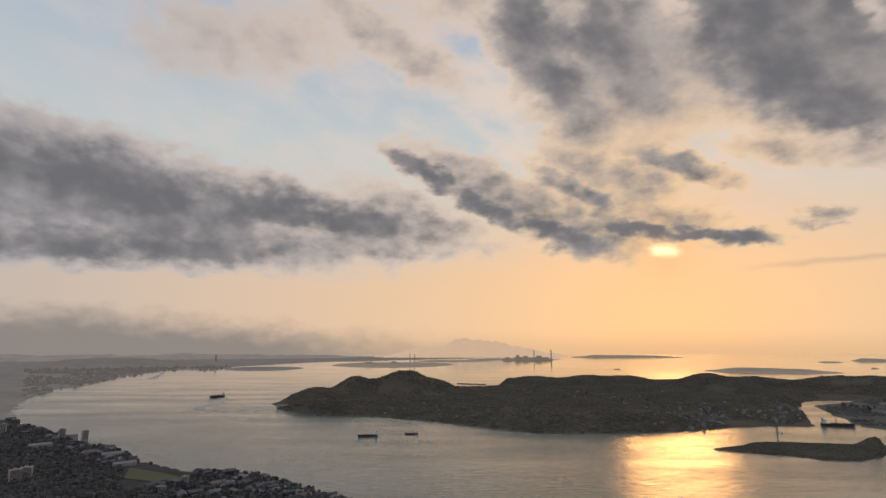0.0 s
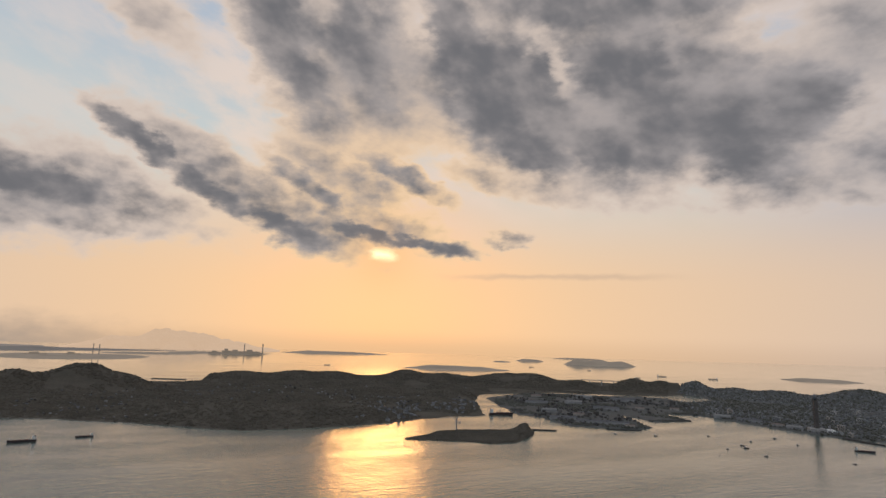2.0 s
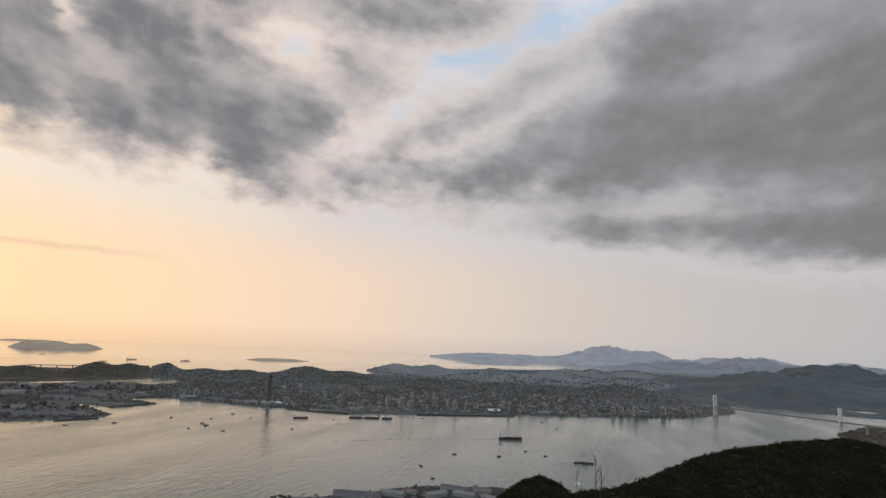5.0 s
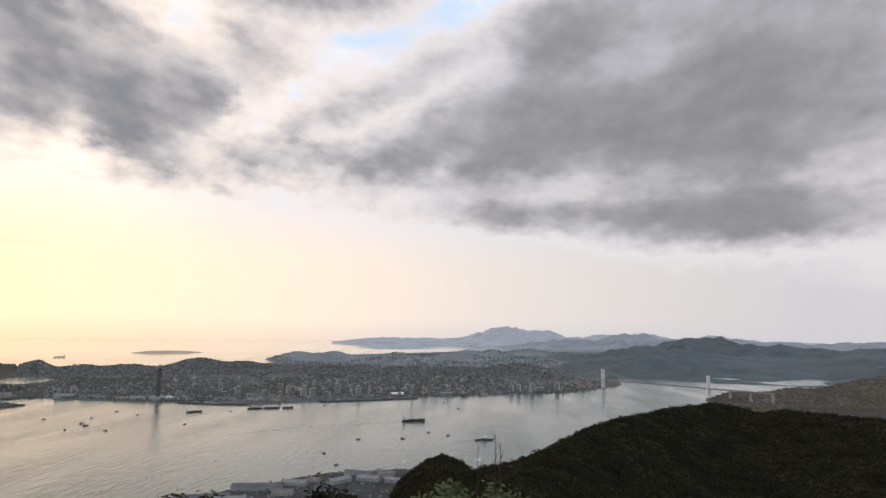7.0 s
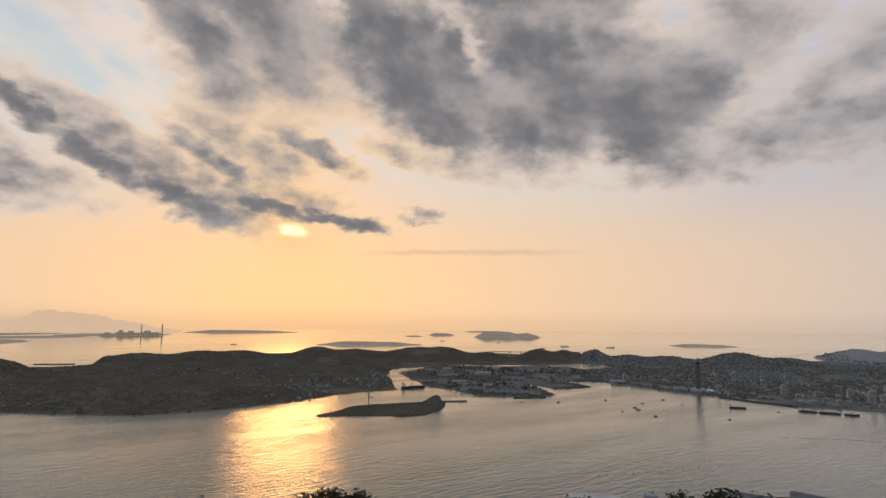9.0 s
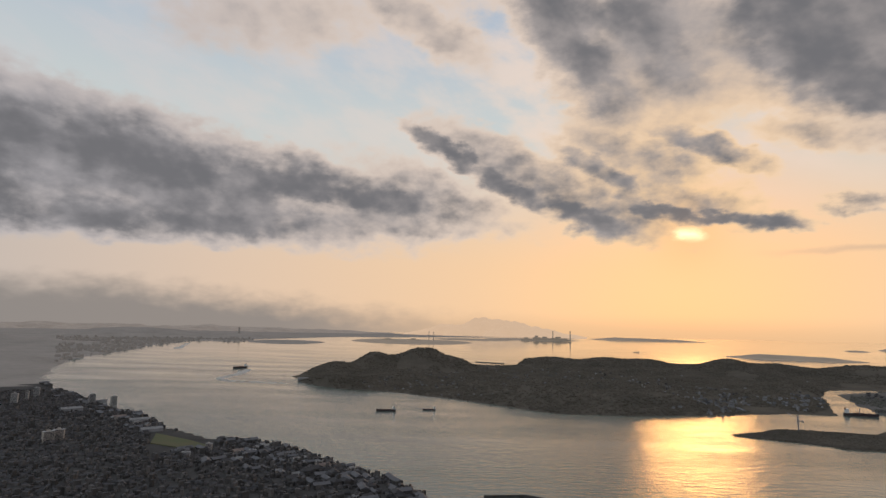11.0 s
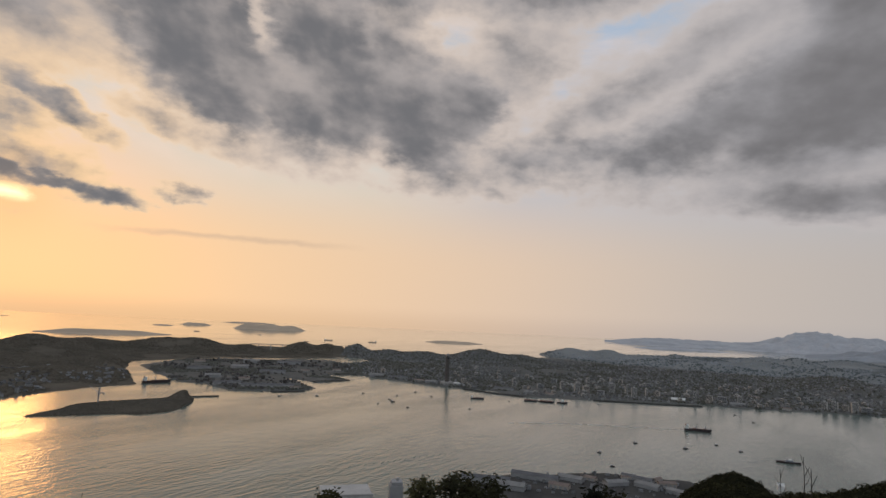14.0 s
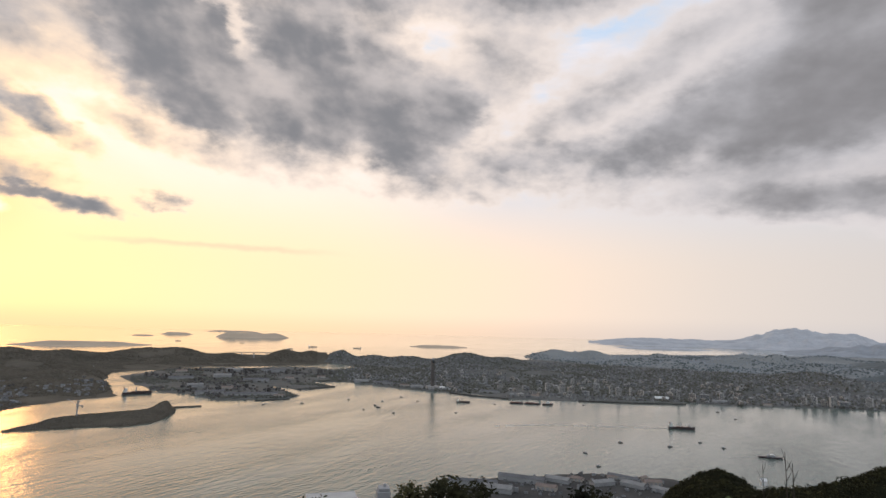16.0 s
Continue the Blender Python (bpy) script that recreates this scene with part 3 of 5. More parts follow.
def islet(name, label, az0, az1, near, deep, high, mat, step=8.0, seed=20, shelf=1.0, flat=0.35):
    """A low island between two bearings; high is the height of its back."""
    mid, half, n = (az0 + az1) / 2, (az1 - az0) / 2, 16
    line = []
    for k in range(n):
        a = 2 * math.pi * k / n
        line.append((mid + half * math.cos(a), near + deep * 0.5 * (1 - math.sin(a))))
    r = math.radians(half) * near
    hills = [(mid - half * (flat + 0.12), near + deep * 0.5, r * 0.36, high * 0.8), (mid, near + deep * 0.5, r * 0.4, high * 0.75), (mid + half * (flat + 0.12), near + deep * 0.5, r * 0.36, high * 0.62)]
    return Land(name, label, line, hills, mat, shelf, max(step * 1.2, 6), step, 0.15, seed=seed, stretch=max(0.25, deep / (2 * r)), canopy=0.3)


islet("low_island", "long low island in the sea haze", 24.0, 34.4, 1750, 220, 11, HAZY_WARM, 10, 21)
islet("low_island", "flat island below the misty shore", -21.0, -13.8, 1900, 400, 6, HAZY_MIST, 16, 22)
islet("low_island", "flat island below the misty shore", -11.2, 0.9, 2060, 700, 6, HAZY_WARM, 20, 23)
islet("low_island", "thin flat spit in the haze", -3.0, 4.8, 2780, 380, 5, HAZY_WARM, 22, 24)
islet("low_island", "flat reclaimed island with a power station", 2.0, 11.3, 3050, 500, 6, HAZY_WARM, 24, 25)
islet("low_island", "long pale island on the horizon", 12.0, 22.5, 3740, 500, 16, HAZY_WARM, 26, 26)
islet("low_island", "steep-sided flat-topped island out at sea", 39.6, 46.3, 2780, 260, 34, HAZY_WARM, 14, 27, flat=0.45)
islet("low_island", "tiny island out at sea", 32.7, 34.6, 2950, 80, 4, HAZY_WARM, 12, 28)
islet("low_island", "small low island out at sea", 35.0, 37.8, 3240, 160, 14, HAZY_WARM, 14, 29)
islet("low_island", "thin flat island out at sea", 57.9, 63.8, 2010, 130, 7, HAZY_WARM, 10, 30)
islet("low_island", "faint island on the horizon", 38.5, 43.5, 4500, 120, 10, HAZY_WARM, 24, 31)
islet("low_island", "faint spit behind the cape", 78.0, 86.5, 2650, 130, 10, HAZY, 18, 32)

# the little dark islet with its crane
isle = Land("islet", "small flat dark islet with a bushy knob at one end",
            [(24.2, 459), (26.5, 481), (29.3, 512), (31.9, 513), (35.3, 530), (36.8, 522), (36.7, 497), (35.1, 459), (32.6, 450), (31.5, 455), (28.7, 455)],
            [(35.9, 512, 9, 7), (28.5, 482, 16, 2.2), (32.5, 488, 22, 3.0), (35, 490, 16, 3.0)], WOODS, shelf=0.9, edge=5, step=1.6, seed=41, rug=6, canopy=0.7)


def ridge(name, label, dist, crest, mat, seed, foot=400.0, step_az=0.2):
    """A chain of hills seen edge-on: crest heights at bearings, joined by a rugged line, sloping down to both sides."""
    azs = np.arange(crest[0][0], crest[-1][0] + 1e-6, step_az)
    hs = np.interp(azs, [c[0] for c in crest], [c[1] for c in crest])
    hs = np.convolve(np.pad(hs, 2, mode="edge"), np.ones(5) / 5, "valid")
    hs = hs * (1 + 0.9 * (fbm(azs * 40, azs * 7, 60, seed + 3, 6) - 0.5)) + 9 * (fbm(azs * 40, azs * 9, 70, seed + 4, 6) - 0.5) * np.clip(hs / 20, 0, 1)
    offs = np.concatenate([np.linspace(-1, 0, 22), np.linspace(0.08, 1, 8)])
    rows = [(float(o), (1 - abs(float(o))) ** (1.15 if o < 0 else 0.8)) for o in offs]
    verts, faces = [], []
    for off, k in rows:
        dd = dist + off * foot
        xs, ys = np.sin(np.radians(azs)) * dd, np.cos(np.radians(azs)) * dd
        spur = 1 - 2 * np.abs(fbm(xs, ys, foot * 0.3, seed, 5) - 0.5) * 2.6
        zs = hs * k + (spur - 0.55) * hs * 0.8 * min(1.0, 3 * k) * (1 - k * 0.85) - (4 if k <= 0 else 0)
        verts += list(zip(xs.tolist(), ys.tolist(), zs.tolist()))
    n = len(azs)
    for r in range(len(rows) - 1):
        for i in range(n - 1):
            faces.append((r * n + i, r * n + i + 1, (r + 1) * n + i + 1, (r + 1) * n + i))
    return tagged(mesh_object(name, verts, faces, mat, smooth=True), label, "hills", kind="structure")


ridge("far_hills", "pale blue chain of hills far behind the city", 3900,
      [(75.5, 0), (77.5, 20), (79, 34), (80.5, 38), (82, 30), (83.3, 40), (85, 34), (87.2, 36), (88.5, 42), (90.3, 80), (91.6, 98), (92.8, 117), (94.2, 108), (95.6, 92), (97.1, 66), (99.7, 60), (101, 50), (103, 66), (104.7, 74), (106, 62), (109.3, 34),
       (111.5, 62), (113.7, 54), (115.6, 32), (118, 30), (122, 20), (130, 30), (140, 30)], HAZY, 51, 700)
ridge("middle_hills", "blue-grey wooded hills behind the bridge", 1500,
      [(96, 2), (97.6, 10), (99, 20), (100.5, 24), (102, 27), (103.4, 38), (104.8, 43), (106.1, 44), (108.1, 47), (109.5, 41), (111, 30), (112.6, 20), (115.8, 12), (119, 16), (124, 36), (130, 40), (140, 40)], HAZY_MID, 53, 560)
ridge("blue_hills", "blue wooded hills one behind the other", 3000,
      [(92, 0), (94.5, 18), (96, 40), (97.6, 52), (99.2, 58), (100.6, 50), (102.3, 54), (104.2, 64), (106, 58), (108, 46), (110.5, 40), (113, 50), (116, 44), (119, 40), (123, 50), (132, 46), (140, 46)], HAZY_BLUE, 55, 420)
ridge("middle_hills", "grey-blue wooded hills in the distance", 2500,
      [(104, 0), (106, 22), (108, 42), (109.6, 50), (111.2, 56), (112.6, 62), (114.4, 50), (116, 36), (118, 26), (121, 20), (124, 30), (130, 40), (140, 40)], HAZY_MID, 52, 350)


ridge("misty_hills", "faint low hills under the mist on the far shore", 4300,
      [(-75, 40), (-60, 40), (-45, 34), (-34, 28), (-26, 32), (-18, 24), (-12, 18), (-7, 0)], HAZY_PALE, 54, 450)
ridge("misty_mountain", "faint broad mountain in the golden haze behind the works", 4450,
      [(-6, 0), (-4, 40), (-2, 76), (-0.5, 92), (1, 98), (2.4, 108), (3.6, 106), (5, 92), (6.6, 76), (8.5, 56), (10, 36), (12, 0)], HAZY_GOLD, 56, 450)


# the mountain that carries the viewpoint, its dark ridge, and the flat town at its foot
COAST = [(-100, 900), (-45, 800), (-36.4, 740), (-35.8, 690), (-34.2, 622), (-31.4, 517), (-29.4, 492), (-27.1, 424), (-23.5, 379), (-18.3, 362), (-15.3, 334), (-10.4, 296), (-6.4, 274), (-2, 240), (2, 212), (20, 200), (48, 212),
         (55, 216), (61, 226), (63, 264), (65, 282), (70.6, 294), (74.8, 306), (83, 312), (86, 306), (90, 250), (97, 300), (104, 400), (110, 560), (120, 700), (180, 900), (260, 900)]
CREST = [(-100, 40), (70, 40), (75, 23), (79, 20), (81, 15.8), (82.4, 13.6), (84.9, 12.0), (86.6, 11.6), (88.7, 12.3), (89.5, 12.9), (93, 12.1), (96.7, 10.7), (99.8, 8.85), (104.3, 7.5), (109, 6.4), (111, 6.0), (113.2, 6.25), (115.2, 6.6),
         (116.8, 6.15), (118.6, 6.3), (125, 6.5), (140, 5.0), (200, 8), (260, 40)]
FAR = [(-100, 150), (70, 150), (78, 190), (88, 190), (91, 150), (97, 190), (104, 260), (111, 330), (118, 300), (130, 280), (260, 250)]


def mountain(x, y):
    x, y = np.asarray(x, float), np.asarray(y, float)
    r = np.hypot(x, y) + 1e-6
    az = (np.degrees(np.arctan2(x, y)) + 100) % 360 - 100
    shore = np.interp(az, [c[0] for c in COAST], [c[1] for c in COAST])
    dip = np.interp(az, [c[0] for c in CREST], [c[1] for c in CREST])
    dc = np.interp(az, [c[0] for c in FAR], [c[1] for c in FAR])
    ground = EYE - 1.75
    plain = ground - 0.42 * r
    r0 = 0.3 * dc
    th = dip + (23.0 - dip) * np.clip(1 - (r - r0) / (dc - r0), 0, 1) ** 1.3
    rise = EYE - r * np.tan(np.radians(np.minimum(th, 30)))
    zc = EYE - dc * np.tan(np.radians(dip))
    near = ground - r * (np.tan(np.radians(23)) - 1.75 / r0)
    back = zc - (r - dc) * 0.34
    hill = np.where(r < r0, near, np.where(r < dc, rise, back))
    z = np.where(dip > 22, plain, hill)
    z = np.maximum(z, plain)
    flat = 1.3
    z = np.maximum(z, flat) + np.clip((z - 6) / 10, 0, 1) * (fbm(x, y, 22, 61, 5) - 0.5) * 2.2 * np.clip(r / 60, 0, 1)
    sd = shore - r + (fbm(x, y, 14, 62, 3) - 0.5) * 3.0
    return np.where(sd < 0, np.maximum(sd * 0.6, -2.0), np.minimum(z, 0.2 + sd * 1.2))


def build_mountain():
    azs = np.concatenate([np.arange(-100, -38, 4.0), np.arange(-38, 78, 0.8), np.arange(78, 124, 0.3), np.arange(124, 261, 4.0)])
    rs = np.concatenate([np.linspace(0.01, 30, 18), np.linspace(33, 220, 64), np.linspace(223, 420, 84), np.linspace(426, 920, 50)])
    A, R = np.meshgrid(azs, rs)
    X, Y = np.sin(np.radians(A)) * R, np.cos(np.radians(A)) * R
    Z = mountain(X, Y)
    n = len(azs)
    verts = np.stack([X.ravel(), Y.ravel(), Z.ravel()], 1).tolist()
    wet = Z.ravel() <= -1.99
    faces = []
    for i in range(len(rs) - 1):
        for j in range(n):
            q = (i * n + j, i * n + (j + 1) % n, (i + 1) * n + (j + 1) % n, (i + 1) * n + j)
            if not all(wet[k] for k in q):
                faces.append(q)
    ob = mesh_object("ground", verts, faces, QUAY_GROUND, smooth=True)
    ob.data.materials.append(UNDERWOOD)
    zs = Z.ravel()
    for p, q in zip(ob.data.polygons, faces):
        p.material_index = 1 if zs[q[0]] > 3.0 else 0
    return tagged(ob, "steep wooded mountainside falling to a flat harbour town", "ground", kind="structure")


build_mountain()

# ---- making things ----
def box(bm, x0, y0, z0, x1, y1, z1, taper=0.0):
    """A box; taper draws its top in."""
    t = taper
    lo = [(x0, y0, z0), (x1, y0, z0), (x1, y1, z0), (x0, y1, z0)]
    hi = [(x0 + t, y0 + t, z1), (x1 - t, y0 + t, z1), (x1 - t, y1 - t, z1), (x0 + t, y1 - t, z1)]
    v = [bm.verts.new(p) for p in lo + hi]
    for f in ((3, 2, 1, 0), (4, 5, 6, 7), (0, 1, 5, 4), (1, 2, 6, 5), (2, 3, 7, 6), (3, 0, 4, 7)):
        bm.faces.new([v[i] for i in f])
    return bm


def tube(bm, a, b, r0, r1=None, n=8):
    """A round bar from a to b."""
    a, b = Vector(a), Vector(b)
    r1 = r0 if r1 is None else r1
    q = (b - a).to_track_quat("Z", "Y")
    rings = []
    for p, r in ((a, r0), (b, r1)):
        rings.append([bm.verts.new(p + q @ Vector((math.cos(2 * math.pi * k / n) * r, math.sin(2 * math.pi * k / n) * r, 0))) for k in range(n)])
    for k in range(n):
        bm.faces.new((rings[0][k], rings[0][(k + 1) % n], rings[1][(k + 1) % n], rings[1][k]))
    bm.faces.new(rings[0][::-1])
    bm.faces.new(rings[1])
    return bm


def part(name, bm, mat, parent=None, label="", bevel=0.0):
    if bevel:
        bmesh.ops.bevel(bm, geom=bm.edges[:], offset=bevel, segments=1, affect="EDGES")
    me = bpy.data.meshes.new(name)
    bm.to_mesh(me)
    bm.free()
    me.materials.append(mat)
    ob = new(name, me)
    if parent is not None:
        ob.parent = parent
    return tagged(ob, label)


def thing(name, label, category, group="", m=None):
    ob = new(name)
    ob.empty_display_size = 0.5
    if m is not None:
        ob.matrix_basis = m
    return tagged(ob, label, category, group)


def spot(az, d, z=0.0, turn=0.0, size=1.0):
    """A place at a bearing and distance, turned from broadside-on."""
    return Matrix.Translation(at(az, d, z)) @ Matrix.Rotation(radians(-az + turn), 4, "Z") @ Matrix.Scale(size, 4)


def ground_at(land, az, d):
    x, y, _ = at(az, d)
    return float(land.height(np.array([x]), np.array([y]))[0])


# ---- the suspension bridge ----
def suspension_bridge():
    pa, pb = Vector(at(101.9, 806)), Vector(at(111.05, 730))
    span = pb - pa
    along = span.normalized()
    across = Vector((-along.y, along.x, 0))
    length, deck_z, top_z = span.length, 11.2, 25.2
    root = thing("suspension_bridge", "pale grey suspension bridge across the narrow strait", "bridge")
    for p in (pa, pb):
        tower = thing("tower", "tall pale grey steel bridge tower", "")
        tower.parent = root
        for s in (-1, 1):
            bm = bmesh.new()
            c = p + across * s * 2.3
            box(bm, -0.85, -0.7, -1.0, 0.85, 0.7, top_z, 0.18)
            leg = part("leg", bm, WHITE, tower)
            leg.matrix_basis = Matrix.Translation(c) @ Matrix.Rotation(math.atan2(along.y, along.x), 4, "Z")
        for z in (9.6, 17.0, 24.0):
            bm = box(bmesh.new(), -0.5, -2.2, z - 0.7, 0.5, 2.2, z + 0.5)
            bar = part("crossbeam", bm, WHITE, tower)
            bar.matrix_basis = Matrix.Translation(p) @ Matrix.Rotation(math.atan2(along.y, along.x), 4, "Z")
        bm = box(bmesh.new(), -1.8, -4, -1.5, 1.8, 4, 1.0, 0.2)
        pier = part("pier", bm, CONCRETE, tower)
        pier.matrix_basis = Matrix.Translation(p) @ Matrix.Rotation(math.atan2(along.y, along.x), 4, "Z")
    turn = Matrix.Translation(pa) @ Matrix.Rotation(math.atan2(along.y, along.x), 4, "Z")
    deck = part("deck", box(bmesh.new(), -46, -2.0, deck_z - 0.9, length + 70, 2.0, deck_z), STEEL, root)
    deck.matrix_basis = turn
    for s in (-1, 1):
        rail = part("railing", box(bmesh.new(), -46, s * 2.0 - 0.08, deck_z + 0.003, length + 70, s * 2.0 + 0.08, deck_z + 0.4), STEEL, root)
        rail.matrix_basis = turn
        bm = bmesh.new()
        pts = [Vector((-46, s * 2.3, deck_z + 0.3)), Vector((0, s * 2.3, top_z))]
        pts += [Vector((length * k / 20, s * 2.3, deck_z + 1.4 + (top_z - deck_z - 1.4) * (2 * k / 20 - 1) ** 2)) for k in range(1, 20)]
        pts += [Vector((length, s * 2.3, top_z)), Vector((length + 46, s * 2.3, deck_z + 0.3))]
        for a, b in zip(pts, pts[1:]):
            tube(bm, a, b, 0.1, n=5)
        part("main_cable", bm, STEEL, root).matrix_basis = turn
        for k in range(1, 20):
            z = deck_z + 1.4 + (top_z - deck_z - 1.4) * (2 * k / 20 - 1) ** 2
            part("hanger", tube(bmesh.new(), (length * k / 20, s * 2.3, deck_z - 0.5), (length * k / 20, s * 2.3, z), 0.05, n=4), STEEL, root).matrix_basis = turn
    for x in (-44, -24, length + 24, length + 46, length + 68):
        part("approach_pier", box(bmesh.new(), x - 0.8, -1.6, -1.0, x + 0.8, 1.6, deck_z - 0.92), CONCRETE, root).matrix_basis = turn
    return root


suspension_bridge()


# ---- the observation tower by the harbour ----
def observation_tower():
    root = thing("observation_tower", "tall dark glass observation tower with a ball-shaped deck", "tower", m=spot(60.35, 672, 1.0, 20))
    part("shaft", box(bmesh.new(), -1.45, -1.3, 0, 1.45, 1.3, 29.5, 0.1), BRONZE, root)
    for x in (-1.5, 1.5):
        for y in (-1.35, 1.35):
            part("corner_column", box(bmesh.new(), x - 0.25, y - 0.25, 0, x + 0.25, y + 0.25, 31.0), BRONZE, root)
    bm = bmesh.new()
    bmesh.ops.create_icosphere(bm, subdivisions=3, radius=2.0, matrix=Matrix.Translation((0, 0, 31)))
    part("ball_deck", bm, GLASS, root, "round glass observation deck")
    part("crown", box(bmesh.new(), -1.4, -1.2, 33.2, 1.4, 1.2, 34.6), STEEL, root)
    part("mast", tube(bmesh.new(), (0, 0, 34.6), (0, 0, 36.6), 0.15), STEEL, root)
    part("podium", box(bmesh.new(), -7, -5, 0, 7, 5, 3.2, 0.1), CONCRETE, root)
    part("hall_roof", box(bmesh.new(), 7.2, -4, 0, 15, 4, 2.6, 0.6), WHITE, root)


observation_tower()


# ---- islet crane and breakwaters ----
def islet_crane():
    z = ground_at(isle, 29.3, 500)
    root = thing("construction_crane", "thin dark crane standing on the islet", "crane", m=spot(29.3, 500, z - 0.2))
    part("mast", box(bmesh.new(), -0.42, -0.42, 0, 0.42, 0.42, 10.6, 0.05), STEEL, root)
    part("jib", tube(bmesh.new(), (0.3, 0, 7.6), (-6.8, 0, 12.4), 0.24, 0.12, 5), STEEL, root)
    part("counter_arm", box(bmesh.new(), 0.2, -0.3, 7.0, 3.6, 0.3, 7.5), STEEL, root)
    part("counterweight", box(bmesh.new(), 2.6, -0.5, 6.0, 3.6, 0.5, 7.0), CONCRETE, root)
    part("cab", box(bmesh.new(), -0.7, -0.6, 6.2, 0.7, 0.6, 7.6), STEEL, root)
    part("stay", tube(bmesh.new(), (0, 0, 10.6), (-6.6, 0, 12.3), 0.06, n=4), STEEL, root)


islet_crane()


def breakwater(label, points, wide=0.9, high=0.7, mat=None):
    """A low concrete mole along bearings and distances, capped by a parapet."""
    bm, cap = bmesh.new(), bmesh.new()
    for (a0, d0), (a1, d1) in zip(points, points[1:]):
        a, b = Vector(at(a0, d0)), Vector(at(a1, d1))
        u = (b - a).normalized()
        s = Vector((-u.y, u.x, 0)) * wide
        for mesh, k, z0, z1 in ((bm, 1.0, -1.0, high), (cap, 0.35, high + 0.004, high + 0.35)):
            v = [mesh.verts.new(p + Vector((0, 0, z))) for z in (z0, z1) for p in (a - s * k, b - s * k, b + s * k, a + s * k)]
            for f in ((3, 2, 1, 0), (4, 5, 6, 7), (0, 1, 5, 4), (1, 2, 6, 5), (2, 3, 7, 6), (3, 0, 4, 7)):
                mesh.faces.new([v[i] for i in f])
    root = thing("breakwater", label, "breakwater")
    part("mole", bm, mat or CONCRETE, root)
    part("parapet", cap, mat or CONCRETE, root)


DARKSTONE = material("dark_wet_stone", (0.09, 0.085, 0.08), (0.06, 0.055, 0.05), 0.9, 0.4)
breakwater("thin dark mole running out from the islet", [(36.6, 534), (38.9, 537)], 0.8, 0.6, DARKSTONE)
breakwater("long dark mole in the water below the mountain", [(2.2, 252), (6.1, 256), (13.9, 247), (19.5, 236), (24, 220)], 0.6, 0.7, DARKSTONE)
breakwater("low harbour mole before the city", [(62.1, 640), (64.6, 618), (67.9, 602)], 1.3, 0.9, DARKSTONE)
breakwater("low ferry mole along the city front", [(74.5, 612), (79, 620), (84, 640)], 1.4, 0.9, DARKSTONE)
breakwater("long low mole by the shipyard", [(47.4, 655), (50.7, 686)], 3.0, 0.9, DARKSTONE)
breakwater("short mole at the shipyard point", [(43.5, 566), (46.6, 574)], 0.8, 0.6, DARKSTONE)
breakwater("thin mole off the far headland", [(1.2, 1150), (4.0, 1120)], 1.5, 1.0, DARKSTONE)


# ---- ships ----
def hull_mesh(length, beam, draft, high, bow=0.22):
    """A hull with a raked bow, a flat transom and a slight sheer; it points along +x."""
    bm = bmesh.new()
    rows = []
    for k in range(11):
        t = k / 10
        x = -length / 2 + length * t
        w = beam / 2 * (0.86 + 0.14 * min(1, t / 0.15)) * (1 if t < 1 - bow else max(0.05, 1 - ((t - 1 + bow) / bow) ** 2))
        top = high * (1 + 0.35 * max(0, t - 0.7) / 0.3)
        rows.append([bm.verts.new((x + dx, y, z)) for dx, y, z in ((0, -w * 0.75, -draft), (0.03 * length * t, -w, top), (0.03 * length * t, w, top), (0, w * 0.75, -draft))])
    for a, b in zip(rows, rows[1:]):
        for i in range(4):
            bm.faces.new((a[i], b[i], b[(i + 1) % 4], a[(i + 1) % 4]))
    bm.faces.new(rows[0][::-1])
    bm.faces.new(rows[-1])
    bmesh.ops.recalc_face_normals(bm, faces=bm.faces[:])
    return bm


def cargo_ship(label, az, d, length, turn, derricks=2, hull=None, group=""):
    hull = hull or HULL
    h = length * 0.085
    root = thing("cargo_ship", label, "ship", group, spot(az, d, 0, turn))
    part("hull", hull_mesh(length, length * 0.17, 0.6, h), hull, root)
    x = -length * 0.40
    part("deckhouse", box(bmesh.new(), x - length * 0.06, -length * 0.07, h + 0.004, x + length * 0.06, length * 0.07, h + length * 0.10), WHITE, root)
    part("wheelhouse", box(bmesh.new(), x - length * 0.03, -length * 0.08, h + length * 0.103, x + length * 0.055, length * 0.08, h + length * 0.14), WHITE, root)
    part("funnel", tube(bmesh.new(), (x - length * 0.04, 0, h + length * 0.10), (x - length * 0.045, 0, h + length * 0.19), length * 0.02), DECKRED, root)
    for k in range(3):
        c = -length * 0.2 + k * length * 0.19
        part("hatch", box(bmesh.new(), c, -length * 0.055, h + 0.004, c + length * 0.15, length * 0.055, h + length * 0.022, 0.05), DECKRED, root)
    for k in range(derricks):
        c = -length * 0.03 + k * length * 0.33
        mast = part("derrick_mast", tube(bmesh.new(), (c, 0, h), (c, 0, h + length * 0.17), length * 0.014, n=6), STEEL, root)
        part("derrick_boom", tube(bmesh.new(), (c, 0, h + length * 0.03), (c - length * 0.12, 0, h + length * 0.13), length * 0.006, n=5), STEEL, mast)
    part("foremast", tube(bmesh.new(), (length * 0.44, 0, h * 1.2), (length * 0.44, 0, h + length * 0.11), length * 0.006, n=5), STEEL, root)
    return root


cargo_ship("dark grey freighter with two derrick masts under way", 83.6, 479, 18.5, 8, 2)
cargo_ship("dark laden cargo ship with its wheelhouse aft", -7.5, 487, 16.0, 184, 0, group="ships in the strait")
cargo_ship("small dark coaster under way", -3.3, 495, 11.0, 186, 0, group="ships in the strait")
cargo_ship("tall dark car ferry turning with a curved wake", -21.4, 929, 24.0, 215, 1, group="ships in the strait")
